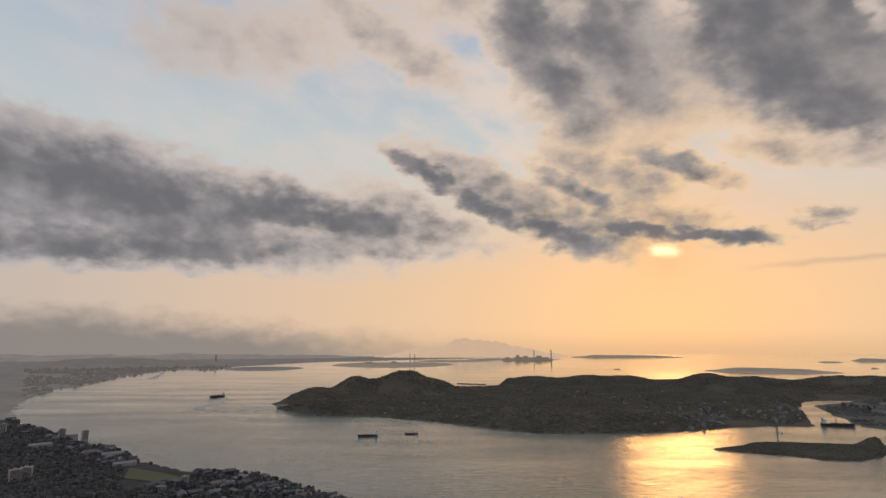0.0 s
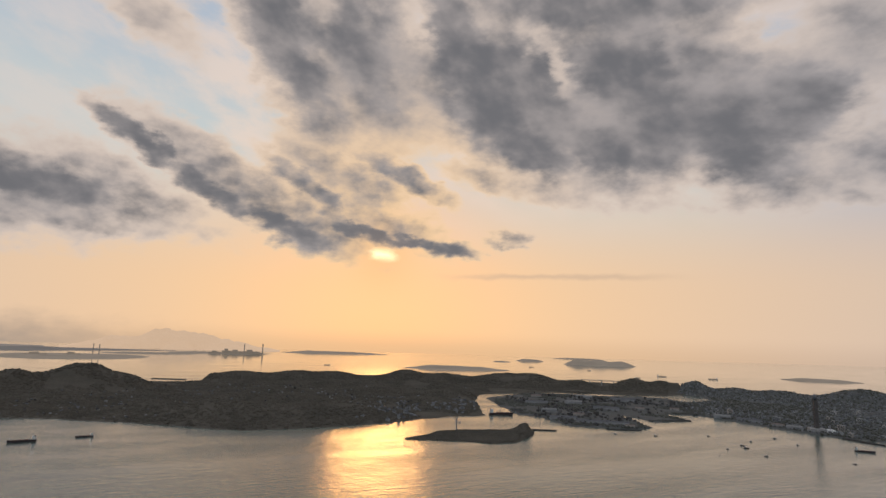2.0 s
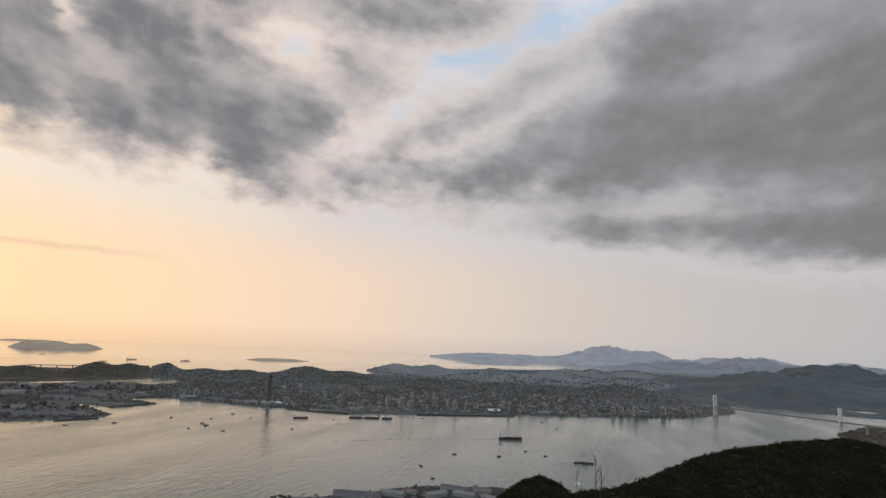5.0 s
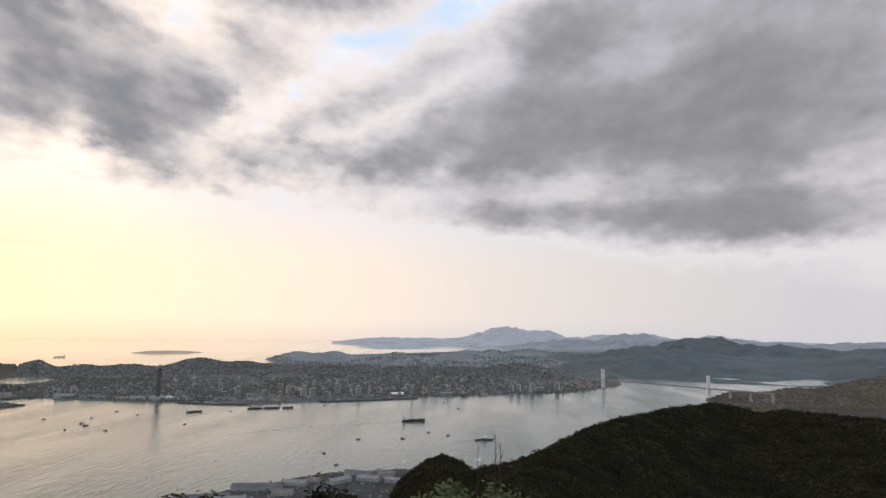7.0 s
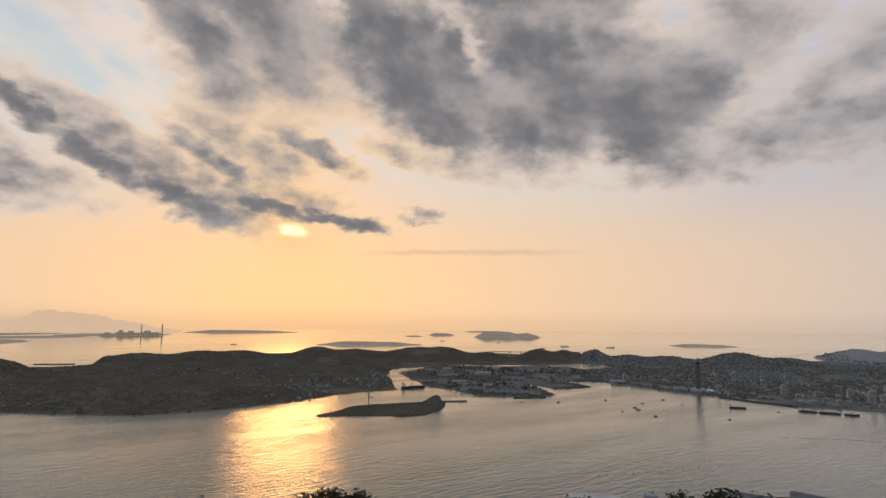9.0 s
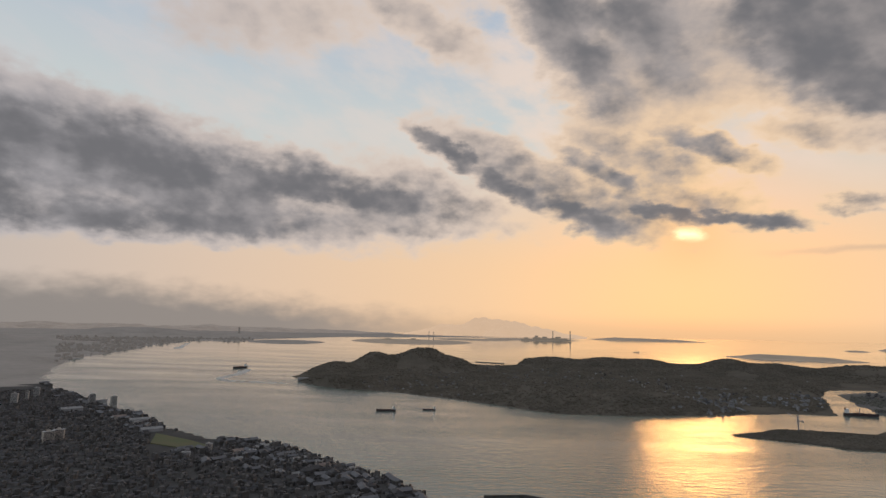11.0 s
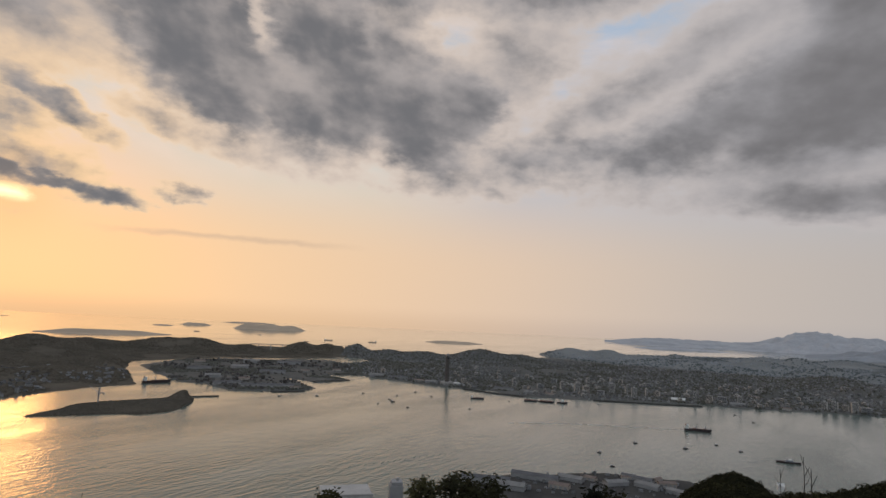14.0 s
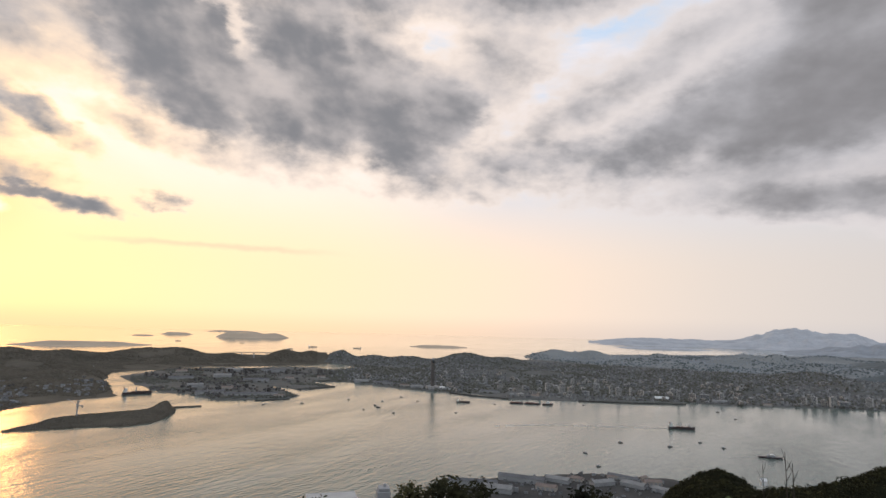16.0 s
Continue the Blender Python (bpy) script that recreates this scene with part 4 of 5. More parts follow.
cargo_ship("small coaster at anchor off the city", 63.4, 566, 13.0, 4, 0, group="ships off the city")
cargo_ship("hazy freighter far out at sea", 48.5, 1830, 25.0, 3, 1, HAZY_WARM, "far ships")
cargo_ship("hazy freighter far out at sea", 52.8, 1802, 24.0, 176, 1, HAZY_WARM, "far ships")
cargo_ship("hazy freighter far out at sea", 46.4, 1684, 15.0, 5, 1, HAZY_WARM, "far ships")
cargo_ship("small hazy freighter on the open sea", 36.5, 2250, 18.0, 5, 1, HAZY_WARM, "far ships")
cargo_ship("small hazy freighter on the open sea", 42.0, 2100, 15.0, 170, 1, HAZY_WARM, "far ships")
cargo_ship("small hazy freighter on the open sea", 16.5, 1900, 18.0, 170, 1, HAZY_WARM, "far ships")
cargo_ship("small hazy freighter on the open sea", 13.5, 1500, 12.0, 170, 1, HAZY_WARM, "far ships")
cargo_ship("grey ship moored at the shipyard quay", 33.6, 640, 26.0, 14, 1)


def barge(az, d, length, turn):
    root = thing("barge", "long low dark barge under tow", "barge", "barges", spot(az, d, 0, turn))
    part("hull", hull_mesh(length, 4.0, 0.5, 0.9, 0.08), HULL, root)
    part("load", box(bmesh.new(), -length * 0.42, -1.5, 0.904, length * 0.38, 1.5, 1.5, 0.4), DECKRED, root)


barge(68.6, 573, 13, 2)
barge(70.1, 573, 15, 2)


def tug(label, az, d, length, turn, group="tugs", low=1.0):
    root = thing("tug", label, "boat", group, spot(az, d, 0, turn))
    h = length * 0.12 * low
    part("hull", hull_mesh(length, length * (0.12 + 0.18 * low), 0.4, h, 0.35), HULL, root)
    part("cabin", box(bmesh.new(), -length * 0.12, -length * 0.1, h + 0.004, length * 0.2, length * 0.1, h + length * 0.13 * low), STEEL if low < 1 else WHITE, root)
    part("wheelhouse", box(bmesh.new(), 0, -length * 0.08, h + length * 0.134 * low, length * 0.14, length * 0.08, h + length * 0.22 * low), WHITE, root)
    part("mast", tube(bmesh.new(), (-length * 0.04, 0, h + length * 0.13), (-length * 0.04, 0, h + length * 0.36 * low), length * 0.012, n=5), STEEL, root)


tug("dark tug waiting by the barges", 71.6, 573, 10, 4)
tug("grey patrol boat with a low cabin under way", 90.5, 400, 12.5, 8, low=0.5)


def small_boat():
    root = thing("fishing_boat", "small dark fishing boat drifting on the strait", "boat", "fishing boats", spot(55.1, 520))
    part("hull", hull_mesh(4.2, 1.2, 0.2, 0.5, 0.4), HULL, root)
    part("cabin", box(bmesh.new(), -1.2, -0.4, 0.503, 0.2, 0.4, 1.3), STEEL, root)
    part("mast", tube(bmesh.new(), (-0.2, 0, 1.3), (-0.2, 0, 2.3), 0.05, n=5), STEEL, root)
    return root


boat = small_boat()
for az, d, turn in ((54.8, 533, 10), (56.6, 488, 170), (55.5, 560, 30), (58.9, 566, 20), (52.2, 572, 0), (62.7, 497, 170), (78.3, 402, 10), (85.1, 428, 15), (76.3, 328, 12), (75.1, 360, 150), (82.6, 402, 20), (87, 415, 5),
                    (53.7, 505, 40), (75.0, 585, 0), (86.6, 600, 10), (66.5, 560, 175), (57.3, 595, 8), (47.8, 545, 0), (44.3, 540, 10), (19.7, 930, 0), (88.0, 560, 20)):
    copy_thing(boat, spot(az, d, 0, turn, random.uniform(0.5, 0.8)))


def buoy():
    root = thing("buoy", "small dark channel buoy with a lattice top", "buoy", "buoys", spot(-11.6, 417, 0, 0, 0.6))
    part("float", tube(bmesh.new(), (0, 0, -0.4), (0, 0, 0.4), 0.7, 0.6, 10), DECKRED, root)
    part("lattice", tube(bmesh.new(), (0, 0, 0.4), (0, 0, 2.6), 0.3, 0.12, 5), STEEL, root)
    part("topmark", tube(bmesh.new(), (0, 0, 2.6), (0, 0, 3.2), 0.25, 0.02, 6), DECKRED, root)
    return root


mark = buoy()
for az, d in ((58.7, 356), (52.8, 610), (53.0, 470)):
    copy_thing(mark, spot(az, d, 0, 0, random.uniform(0.45, 0.6)))


def wake(label, points, wide0, wide1, lift=0.06):
    """A pale trail of foam on the water along bearings and distances, broken into ragged patches."""
    bm = bmesh.new()
    pts = [Vector(at(*p)) for p in points]
    fine_pts = []
    for a, b in zip(pts, pts[1:]):
        fine_pts += [a.lerp(b, k / 12) for k in range(12)]
    fine_pts.append(pts[-1])
    rnd = random.Random(len(points) * 7 + int(points[0][1]))
    prev = None
    for k, p in enumerate(fine_pts[:-1]):
        u = (fine_pts[k + 1] - p).normalized()
        s = Vector((-u.y, u.x, 0))
        w = (wide0 + (wide1 - wide0) * k / len(fine_pts)) * rnd.uniform(0.5, 1.2)
        cur = (bm.verts.new(p - s * w + Vector((0, 0, lift))), bm.verts.new(p + s * w + Vector((0, 0, lift))))
        if prev and rnd.random() > 0.12:
            bm.faces.new((prev[0], cur[0], cur[1], prev[1]))
        prev = cur
    tagged(part("wake", bm, FOAM), label, "wake", kind="stuff")


wake("curved foam trail behind the turning ferry", [(-20.6, 905), (-21.6, 820), (-23.2, 770), (-22.6, 738), (-19.5, 715), (-17.0, 700)], 7.0, 5.0)
wake("short foam trail on the far water", [(-26.0, 1900), (-27.0, 1500)], 6.0, 12.0)
wake("foam at the patrol boat's stern", [(89.7, 399), (88.5, 392), (87.2, 386)], 0.5, 0.2)
wake("foam at the freighter's stern", [(82.5, 478), (80.5, 470)], 0.7, 0.3)
wake("long pale trail behind the freighter", [(82.4, 477), (78, 466), (72, 455), (66, 437)], 0.7, 1.6)


def boat_waves(label, start, end, count):
    """A train of small oblique crests left on calm water by a boat that has gone by."""
    rnd, bm = random.Random(33), bmesh.new()
    a, b = Vector(at(*start)), Vector(at(*end))
    along = (b - a).normalized()
    slant = Matrix.Rotation(radians(38), 3, "Z") @ along
    rise = Vector((-slant.y, slant.x, 0))
    for k in range(count):
        c = a.lerp(b, (k + rnd.uniform(0.2, 0.8)) / count) + rise * rnd.uniform(-0.6, 0.6)
        n, reach, wide = 7, rnd.uniform(2.2, 3.6), rnd.uniform(0.35, 0.55)
        rows = []
        for j in range(n):
            q = j / (n - 1) * 2 - 1
            m = c + slant * q * reach + rise * (0.5 * q * q + rnd.uniform(-0.08, 0.08))
            w, h = wide * (1 - q * q) + 0.02, 0.22 * (1 - q * q)
            rows.append([bm.verts.new(m + rise * d + Vector((0, 0, z))) for d, z in ((-w, -0.02), (0, h + 0.01), (w, -0.02))])
        for r0, r1 in zip(rows, rows[1:]):
            for i in (0, 1):
                bm.faces.new((r0[i], r1[i], r1[i + 1], r0[i + 1]))
    tagged(part("boat_waves", bm, WATER), label, "waves", kind="stuff")


boat_waves("train of small oblique waves left by a passing boat", (66.5, 360), (51.0, 290), 26)


# ---- the far works: stacks and tanks ----
def stack(label, az, d, high, r):
    root = thing("chimney_stack", label, "chimney", "chimney stacks", spot(az, d, 1.0))
    tone = HAZY_MIST if az < 0 else HAZY_WARM
    part("shaft", tube(bmesh.new(), (0, 0, 0), (0, 0, high), r, r * 0.7, 10), tone, root)
    part("collar", tube(bmesh.new(), (0, 0, high * 0.93), (0, 0, high * 0.95), r * 1.0, r * 1.0, 10), HAZY_WARM, root)
    part("plinth", box(bmesh.new(), -r * 2, -r * 2, 0, r * 2, r * 2, high * 0.08), HAZY_WARM, root)


stack("tall hazy power station chimney", 8.75, 3120, 52, 3.2)
stack("tall hazy power station chimney", 10.4, 3120, 54, 3.6)
stack("slender hazy works chimney", -3.5, 2560, 44, 1.8)
stack("slender hazy works chimney", -3.05, 2560, 40, 1.8)
stack("slender hazy works chimney", -21.7, 2700, 40, 5.0)


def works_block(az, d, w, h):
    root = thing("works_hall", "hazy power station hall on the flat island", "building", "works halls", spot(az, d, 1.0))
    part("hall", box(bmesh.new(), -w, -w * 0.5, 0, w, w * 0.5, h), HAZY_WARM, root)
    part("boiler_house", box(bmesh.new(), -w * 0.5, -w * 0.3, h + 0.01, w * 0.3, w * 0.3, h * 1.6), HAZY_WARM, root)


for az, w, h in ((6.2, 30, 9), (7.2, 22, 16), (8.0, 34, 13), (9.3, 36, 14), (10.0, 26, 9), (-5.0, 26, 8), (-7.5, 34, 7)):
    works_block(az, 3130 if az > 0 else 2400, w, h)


# ---- the small bridge between the wooded hills ----
GREY_STEEL = material("grey_girder_paint", (0.20, 0.19, 0.18), None, 0.6, 0.2)


def girder_bridge():
    a, b = Vector(at(41.4, 1215)), Vector(at(46.0, 1205))
    m = Matrix.Translation(a) @ Matrix.Rotation(math.atan2(b.y - a.y, b.x - a.x), 4, "Z")
    root = thing("girder_bridge", "long low road bridge between two wooded hills", "bridge", m=m)
    n = (b - a).length
    part("deck", box(bmesh.new(), -4, -2, 11.9, n + 4, 2, 13.0), GREY_STEEL, root)
    for k in range(4):
        x = n * (0.14 + 0.24 * k)
        part("pier", box(bmesh.new(), x - 1.0, -1.5, -1, x + 1.0, 1.5, 11.38), CONCRETE, root)


girder_bridge()


# ---- town buildings ----
def tower_block(label, floors, wide, deep, wall, group):
    """A block of flats or offices: walls, roof slab, plant room, and a recessed row of windows for each floor and side."""
    fh = 0.66
    root = thing("apartment_building", label, "building", group)
    h = floors * fh
    part("wall", box(bmesh.new(), -wide / 2, -deep / 2, -1.5, wide / 2, deep / 2, h), wall, root)
    part("roof", box(bmesh.new(), -wide / 2 - 0.06, -deep / 2 - 0.06, h + 0.004, wide / 2 + 0.06, deep / 2 + 0.06, h + 0.22), CONCRETE, root)
    part("plant_room", box(bmesh.new(), -wide * 0.2, -deep * 0.25, h + 0.224, wide * 0.12, deep * 0.25, h + 0.9), wall, root)
    for k in range(floors):
        z = k * fh + 0.2
        for s in (-1, 1):
            y = s * (deep / 2 + 0.006)
            part("ribbon_window", box(bmesh.new(), -wide * 0.45, min(y, y + s * 0.03), z, wide * 0.45, max(y, y + s * 0.03), z + 0.3), GLASS, root)
    return root


PALE = material("pale_render", (0.46, 0.445, 0.42), (0.36, 0.345, 0.33), 0.8, 0.2)
BEIGE = material("beige_tile", (0.46, 0.41, 0.36), (0.36, 0.32, 0.28), 0.7, 0.2)
GREY = material("grey_render", (0.34, 0.34, 0.34), (0.26, 0.26, 0.26), 0.8, 0.2)
MODELS = [tower_block("pale many-storeyed block of flats on the city front", 12, 4.6, 3.0, PALE, "city blocks"),
          tower_block("beige tiled block of flats on the city front", 9, 5.6, 3.2, BEIGE, "city blocks"),
          tower_block("grey slab of offices on the city front", 7, 7.5, 3.4, GREY, "city blocks"),
          tower_block("slim pale high-rise on the city front", 17, 3.4, 3.2, PALE, "city blocks")]


def place_block(k, az, d, land, turn, size=1.0, first=[True] * 4):
    z = ground_at(land, az, d) if land is not None else float(mountain(*[np.array([c]) for c in at(az, d)[:2]])[0])
    m = spot(az, d, max(z, 0.6), turn, size)
    if first[k]:
        first[k] = False
        MODELS[k].matrix_basis = m
        return MODELS[k]
    return copy_thing(MODELS[k], m)


rnd = random.Random(5)
for az, d, k, size in ((62.0, 690, 1, 1.0), (67.0, 700, 0, 1.1), (69.5, 690, 2, 1.0), (71.6, 690, 0, 1.0), (73.0, 672, 0, 1.15), (73.8, 672, 1, 1.2), (75.2, 660, 2, 1.0), (76.2, 690, 0, 1.2), (77.5, 690, 3, 0.8), (78.2, 668, 0, 1.1), (79.3, 682, 3, 1.0), (80.2, 690, 1, 1.0),
                       (83.4, 676, 3, 1.1), (84.6, 682, 1, 1.1), (85.6, 690, 2, 1.2), (87.0, 688, 0, 0.9), (93.2, 714, 0, 0.9), (93.9, 716, 0, 1.0), (94.6, 720, 1, 1.0), (95.2, 716, 0, 1.15), (95.9, 722, 2, 1.1), (97.6, 738, 0, 1.1), (98.1, 742, 3, 0.7), (100.0, 772, 1, 0.8),
                       (65.5, 760, 0, 0.9), (68.2, 800, 1, 0.9), (70.8, 770, 2, 1.0), (74.0, 780, 0, 0.9), (77.0, 820, 1, 0.9), (79.6, 800, 2, 0.9), (82.0, 850, 0, 0.9), (85.5, 830, 1, 0.8), (57.5, 740, 2, 1.0), (54.0, 790, 1, 0.9), (53.0, 760, 0, 0.8), (96.5, 960, 2, 1.1), (99.0, 960, 2, 0.8), (94.6, 1000, 2, 1.2)):
    place_block(k, az, d, main, rnd.uniform(-25, 25), size)
for az, d, k, size in ((-33.1, 555, 0, 0.9), (-31.5, 545, 0, 0.85), (-35.9, 398, 1, 1.0), (-35.2, 402, 1, 1.0), (-37, 620, 0, 0.9), (-37.6, 600, 3, 0.8), (-38.4, 580, 0, 0.9), (-25.5, 330, 2, 0.6), (-23.6, 345, 1, 0.6), (-19.8, 330, 2, 0.5)):
    place_block(k, az, d, None, rnd.uniform(-20, 20), size)


# lower offices and flats standing back from the waterfront
LOWER = [tower_block("low pale office building in the city", 4, 4.4, 3.0, PALE, "city buildings"), tower_block("low beige block of flats in the city", 5, 3.8, 2.6, BEIGE, "city buildings"),
         tower_block("plain grey commercial building in the city", 3, 5.4, 3.4, GREY, "city buildings")]
free, placed = [True] * 3, 0
while placed < 130:
    az, d, k = rnd.uniform(61, 101), rnd.uniform(615, 900), rnd.randrange(3)
    z = ground_at(main, az, d)
    if not 0.75 < z < 6.0:
        continue
    m = spot(az, d, z, rnd.uniform(-35, 35), rnd.uniform(0.75, 1.25))
    placed += 1
    if free[k]:
        free[k], LOWER[k].matrix_basis = False, m
    else:
        copy_thing(LOWER[k], m)


def dome():
    root = thing("arched_hall", "white arched market hall on the waterfront", "building", m=spot(82.0, 666, 1.0, 5))
    bm = bmesh.new()
    rows = []
    for x in (-7, 7):
        rows.append([bm.verts.new((x * (1 - 0.12 * (k == 0 or k == 10)), math.cos(math.pi * k / 10) * -3.0, 1.0 + math.sin(math.pi * k / 10) * 2.2)) for k in range(11)])
    for k in range(10):
        bm.faces.new((rows[0][k], rows[0][k + 1], rows[1][k + 1], rows[1][k]))
    bm.faces.new(rows[0])
    bm.faces.new(rows[1][::-1])
    part("arched_roof", bm, WHITE, root)
    part("wall", box(bmesh.new(), -6.9, -2.9, -0.6, 6.9, 2.9, 1.0), CONCRETE, root)


dome()


def shed(label, w, l, h, wall, roof, group):
    """A gabled warehouse with its ridge along x."""
    root = thing("warehouse", label, "warehouse", group)
    part("wall", box(bmesh.new(), -l / 2, -w / 2, -1, l / 2, w / 2, h), wall, root)
    bm = bmesh.new()
    o = 0.15
    v = [bm.verts.new(p) for p in ((-l / 2 - o, -w / 2 - o, h), (l / 2 + o, -w / 2 - o, h), (l / 2 + o, w / 2 + o, h), (-l / 2 - o, w / 2 + o, h), (-l / 2 - o, 0, h + w * 0.2), (l / 2 + o, 0, h + w * 0.2))]
    for f in ((0, 1, 5, 4), (2, 3, 4, 5), (0, 4, 3), (1, 2, 5), (3, 2, 1, 0)):
        bm.faces.new([v[i] for i in f])
    part("roof", bm, roof, root)
    for k in range(4):
        x = -l * 0.36 + k * l * 0.24
        part("door", box(bmesh.new(), x - l * 0.06, -w / 2 - 0.05, -0.9, x + l * 0.06, -w / 2 - 0.004, h * 0.75), GREY, root)
    return root


ROOF_DARK = material("dark_sheet_roof", (0.13, 0.13, 0.135), (0.08, 0.08, 0.085), 0.6, 0.3)
ROOF_PALE = material("pale_sheet_roof", (0.24, 0.235, 0.225), (0.15, 0.148, 0.145), 0.5, 0.3)
ROOF_RUST = material("rusty_sheet_roof", (0.22, 0.17, 0.14), (0.14, 0.11, 0.10), 0.7, 0.3)
SHEDS = [shed("long dark-roofed quayside warehouse", 5.0, 22, 2.0, GREY, ROOF_DARK, "warehouses"), shed("pale-roofed warehouse on the quay", 6.0, 14, 2.0, GREY, ROOF_PALE, "warehouses"), shed("old warehouse with a rusty roof", 5.0, 10, 1.8, BEIGE, ROOF_RUST, "warehouses")]
used_shed = [False] * 3
for k, az, d, turn, size in ((0, 64.5, 270, -6, 1.0), (0, 69.2, 281, -14, 1.0), (1, 66.8, 262, -12, 1.0), (2, 71.5, 270, -15, 0.9), (1, 72.6, 285, -20, 0.8), (2, 74.2, 290, -22, 0.8), (1, 76.6, 286, 35, 0.8), (0, 78.5, 300, -24, 0.7), (1, 79.4, 288, -24, 0.8), (2, 81.0, 296, 20, 0.9),
                             (1, 82.0, 284, -30, 0.7), (2, 77.6, 300, 10, 0.6), (2, 80.2, 304, 60, 0.6),
                             (1, -28.4, 412, 10, 0.9), (2, -21.0, 335, 30, 0.9), (0, -17.2, 322, 32, 0.7), (1, -15.6, 312, 40, 0.6), (2, -13.4, 295, 40, 0.9), (0, -11.0, 280, 40, 0.6), (1, -29.4, 452, 10, 0.9), (2, -31, 470, 20, 1.0), (0, -33, 560, 0, 0.9), (1, -34.5, 520, 10, 1.0),
                             (0, -9.0, 268, 44, 0.5), (1, -19.0, 345, 30, 0.6)):
    z = float(mountain(*[np.array([c]) for c in at(az, d)[:2]])[0])
    m = spot(az, d, max(z, 0.8), turn, size)
    if used_shed[k]:
        copy_thing(SHEDS[k], m)
    else:
        used_shed[k], SHEDS[k].matrix_basis = True, m
for k, az, d, turn, size in ((2, 45.6, 588, 5, 1.0), (0, 44.4, 600, 0, 1.1), (0, 42, 600, 4, 1.2), (0, 39.5, 620, 8, 1.2), (2, 41, 660, 0, 1.3), (1, 38.2, 690, 10, 1.2), (0, 43.5, 740, 0, 1.4), (2, 46.5, 770, 0, 1.2), (1, 40.5, 800, 6, 1.5), (0, 37, 780, 6, 1.3), (2, 49.5, 790, 0, 1.2), (1, 53.4, 735, -12, 1.2),
                             (0, 55.5, 715, -14, 1.1), (2, 57.6, 692, -14, 1.2), (1, 58.8, 680, -14, 1.0), (0, 66, 650, -16, 1.0), (1, 68.6, 625, -4, 1.0), (2, 70.4, 626, 0, 1.0), (1, 86.8, 672, 10, 1.0), (2, 90.5, 680, 12, 0.9), (1, -15.6, 730, 20, 0.9), (0, 45.0, 880, 0, 1.6), (1, 41.5, 890, 0, 1.6), (2, 37.0, 880, 0, 1.6)):
    land = hiko if az < 0 else main
    copy_thing(SHEDS[k], spot(az, d, max(ground_at(land, az, d), 0.8), turn, size))


def houses(name, label, height_of, az0, az1, d0, d1, count, seed, size=1.0, low=0.9, top=16.0, patch=120.0, full=0.5, wall=None, roofing=None, spare=None):
    """A crowd of small houses and sheds on the ground between bearings and distances, thick where a patchy noise is high."""
    r = np.random.RandomState(seed)
    n = count * 6
    az, d = r.uniform(az0, az1, n), np.sqrt(r.uniform(d0 ** 2, d1 ** 2, n))
    x, y = np.sin(np.radians(az)) * d, np.cos(np.radians(az)) * d
    z = height_of(x, y)
    ok = (z > low) & (z < top) & (fbm(x, y, patch, seed + 1, 4) > full)
    if spare is not None:
        ok &= ~((az > spare[0]) & (az < spare[1]) & (d > spare[2]) & (d < spare[3]))
    x, y, z = x[ok][:count], y[ok][:count], z[ok][:count]
    n = len(x)
    w, l, h = r.uniform(0.8, 1.8, n) * size, r.uniform(1.2, 3.2, n) * size, r.choice([0.7, 0.9, 1.1, 1.3, 2.0, 3.2], n, p=[0.25, 0.25, 0.2, 0.15, 0.1, 0.05]) * size
    a = r.uniform(0, math.pi, n)
    c, s = np.cos(a), np.sin(a)
    verts, faces = np.zeros((n, 10, 3)), []
    gable = np.where(h > 1.8 * size, 0.05, 0.35) * w
    for i, (u, v) in enumerate(((-1, -1), (1, -1), (1, 1), (-1, 1))):
        px, py = u * l / 2, v * w / 2
        for k, zz in ((i, z - 0.8), (i + 4, z + h)):
            verts[:, k, 0], verts[:, k, 1], verts[:, k, 2] = x + px * c - py * s, y + px * s + py * c, zz
    for k, u in ((8, -1), (9, 1)):
        verts[:, k, 0], verts[:, k, 1], verts[:, k, 2] = x + u * l / 2 * c, y + u * l / 2 * s, z + h + gable
    walls = ((0, 1, 5, 4), (1, 2, 6, 5), (2, 3, 7, 6), (3, 0, 4, 7), (4, 7, 8), (6, 5, 9))
    roof = ((4, 5, 9, 8), (6, 7, 8, 9))
    for b in range(n):
        faces += [tuple(b * 10 + q for q in f) for f in walls + roof]
    ob = mesh_object(name, verts.reshape(-1, 3).tolist(), faces, wall or WALLS)
    ob.data.materials.append(roofing or ROOFS)
    ob.data.polygons.foreach_set("material_index", ([0] * 6 + [1] * 2) * n)
    return tagged(ob, label, "houses", kind="stuff")


houses("city_houses", "close-packed grey houses and flats of the far city", main.height, 50, 101, 610, 1280, 11000, 71, 0.95, top=16, full=0.34)
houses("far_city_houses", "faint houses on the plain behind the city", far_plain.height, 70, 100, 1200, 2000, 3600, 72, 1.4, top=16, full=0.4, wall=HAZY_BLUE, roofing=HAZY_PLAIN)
houses("harbour_sheds", "low works and sheds on the shipyard flat", main.height, 34, 52, 580, 930, 650, 73, 1.3, top=8, full=0.36, wall=PLASTER, roofing=TILE)
houses("island_houses", "scattered villages between the island's wooded hills", hiko.height, -10, 30, 560, 1000, 340, 74, 1.1, top=7, full=0.52, wall=PLASTER)
houses("island_halls", "pale-roofed sheds and schools glinting between the island's woods", hiko.height, -9, 31, 580, 1000, 60, 85, 1.0, top=8, full=0.5, wall=WALLS, roofing=ROOF_PALE)
houses("shore_houses", "small houses along the island's shore", hiko.height, 18, 33, 545, 760, 180, 75, 1.3, top=5, full=0.4)
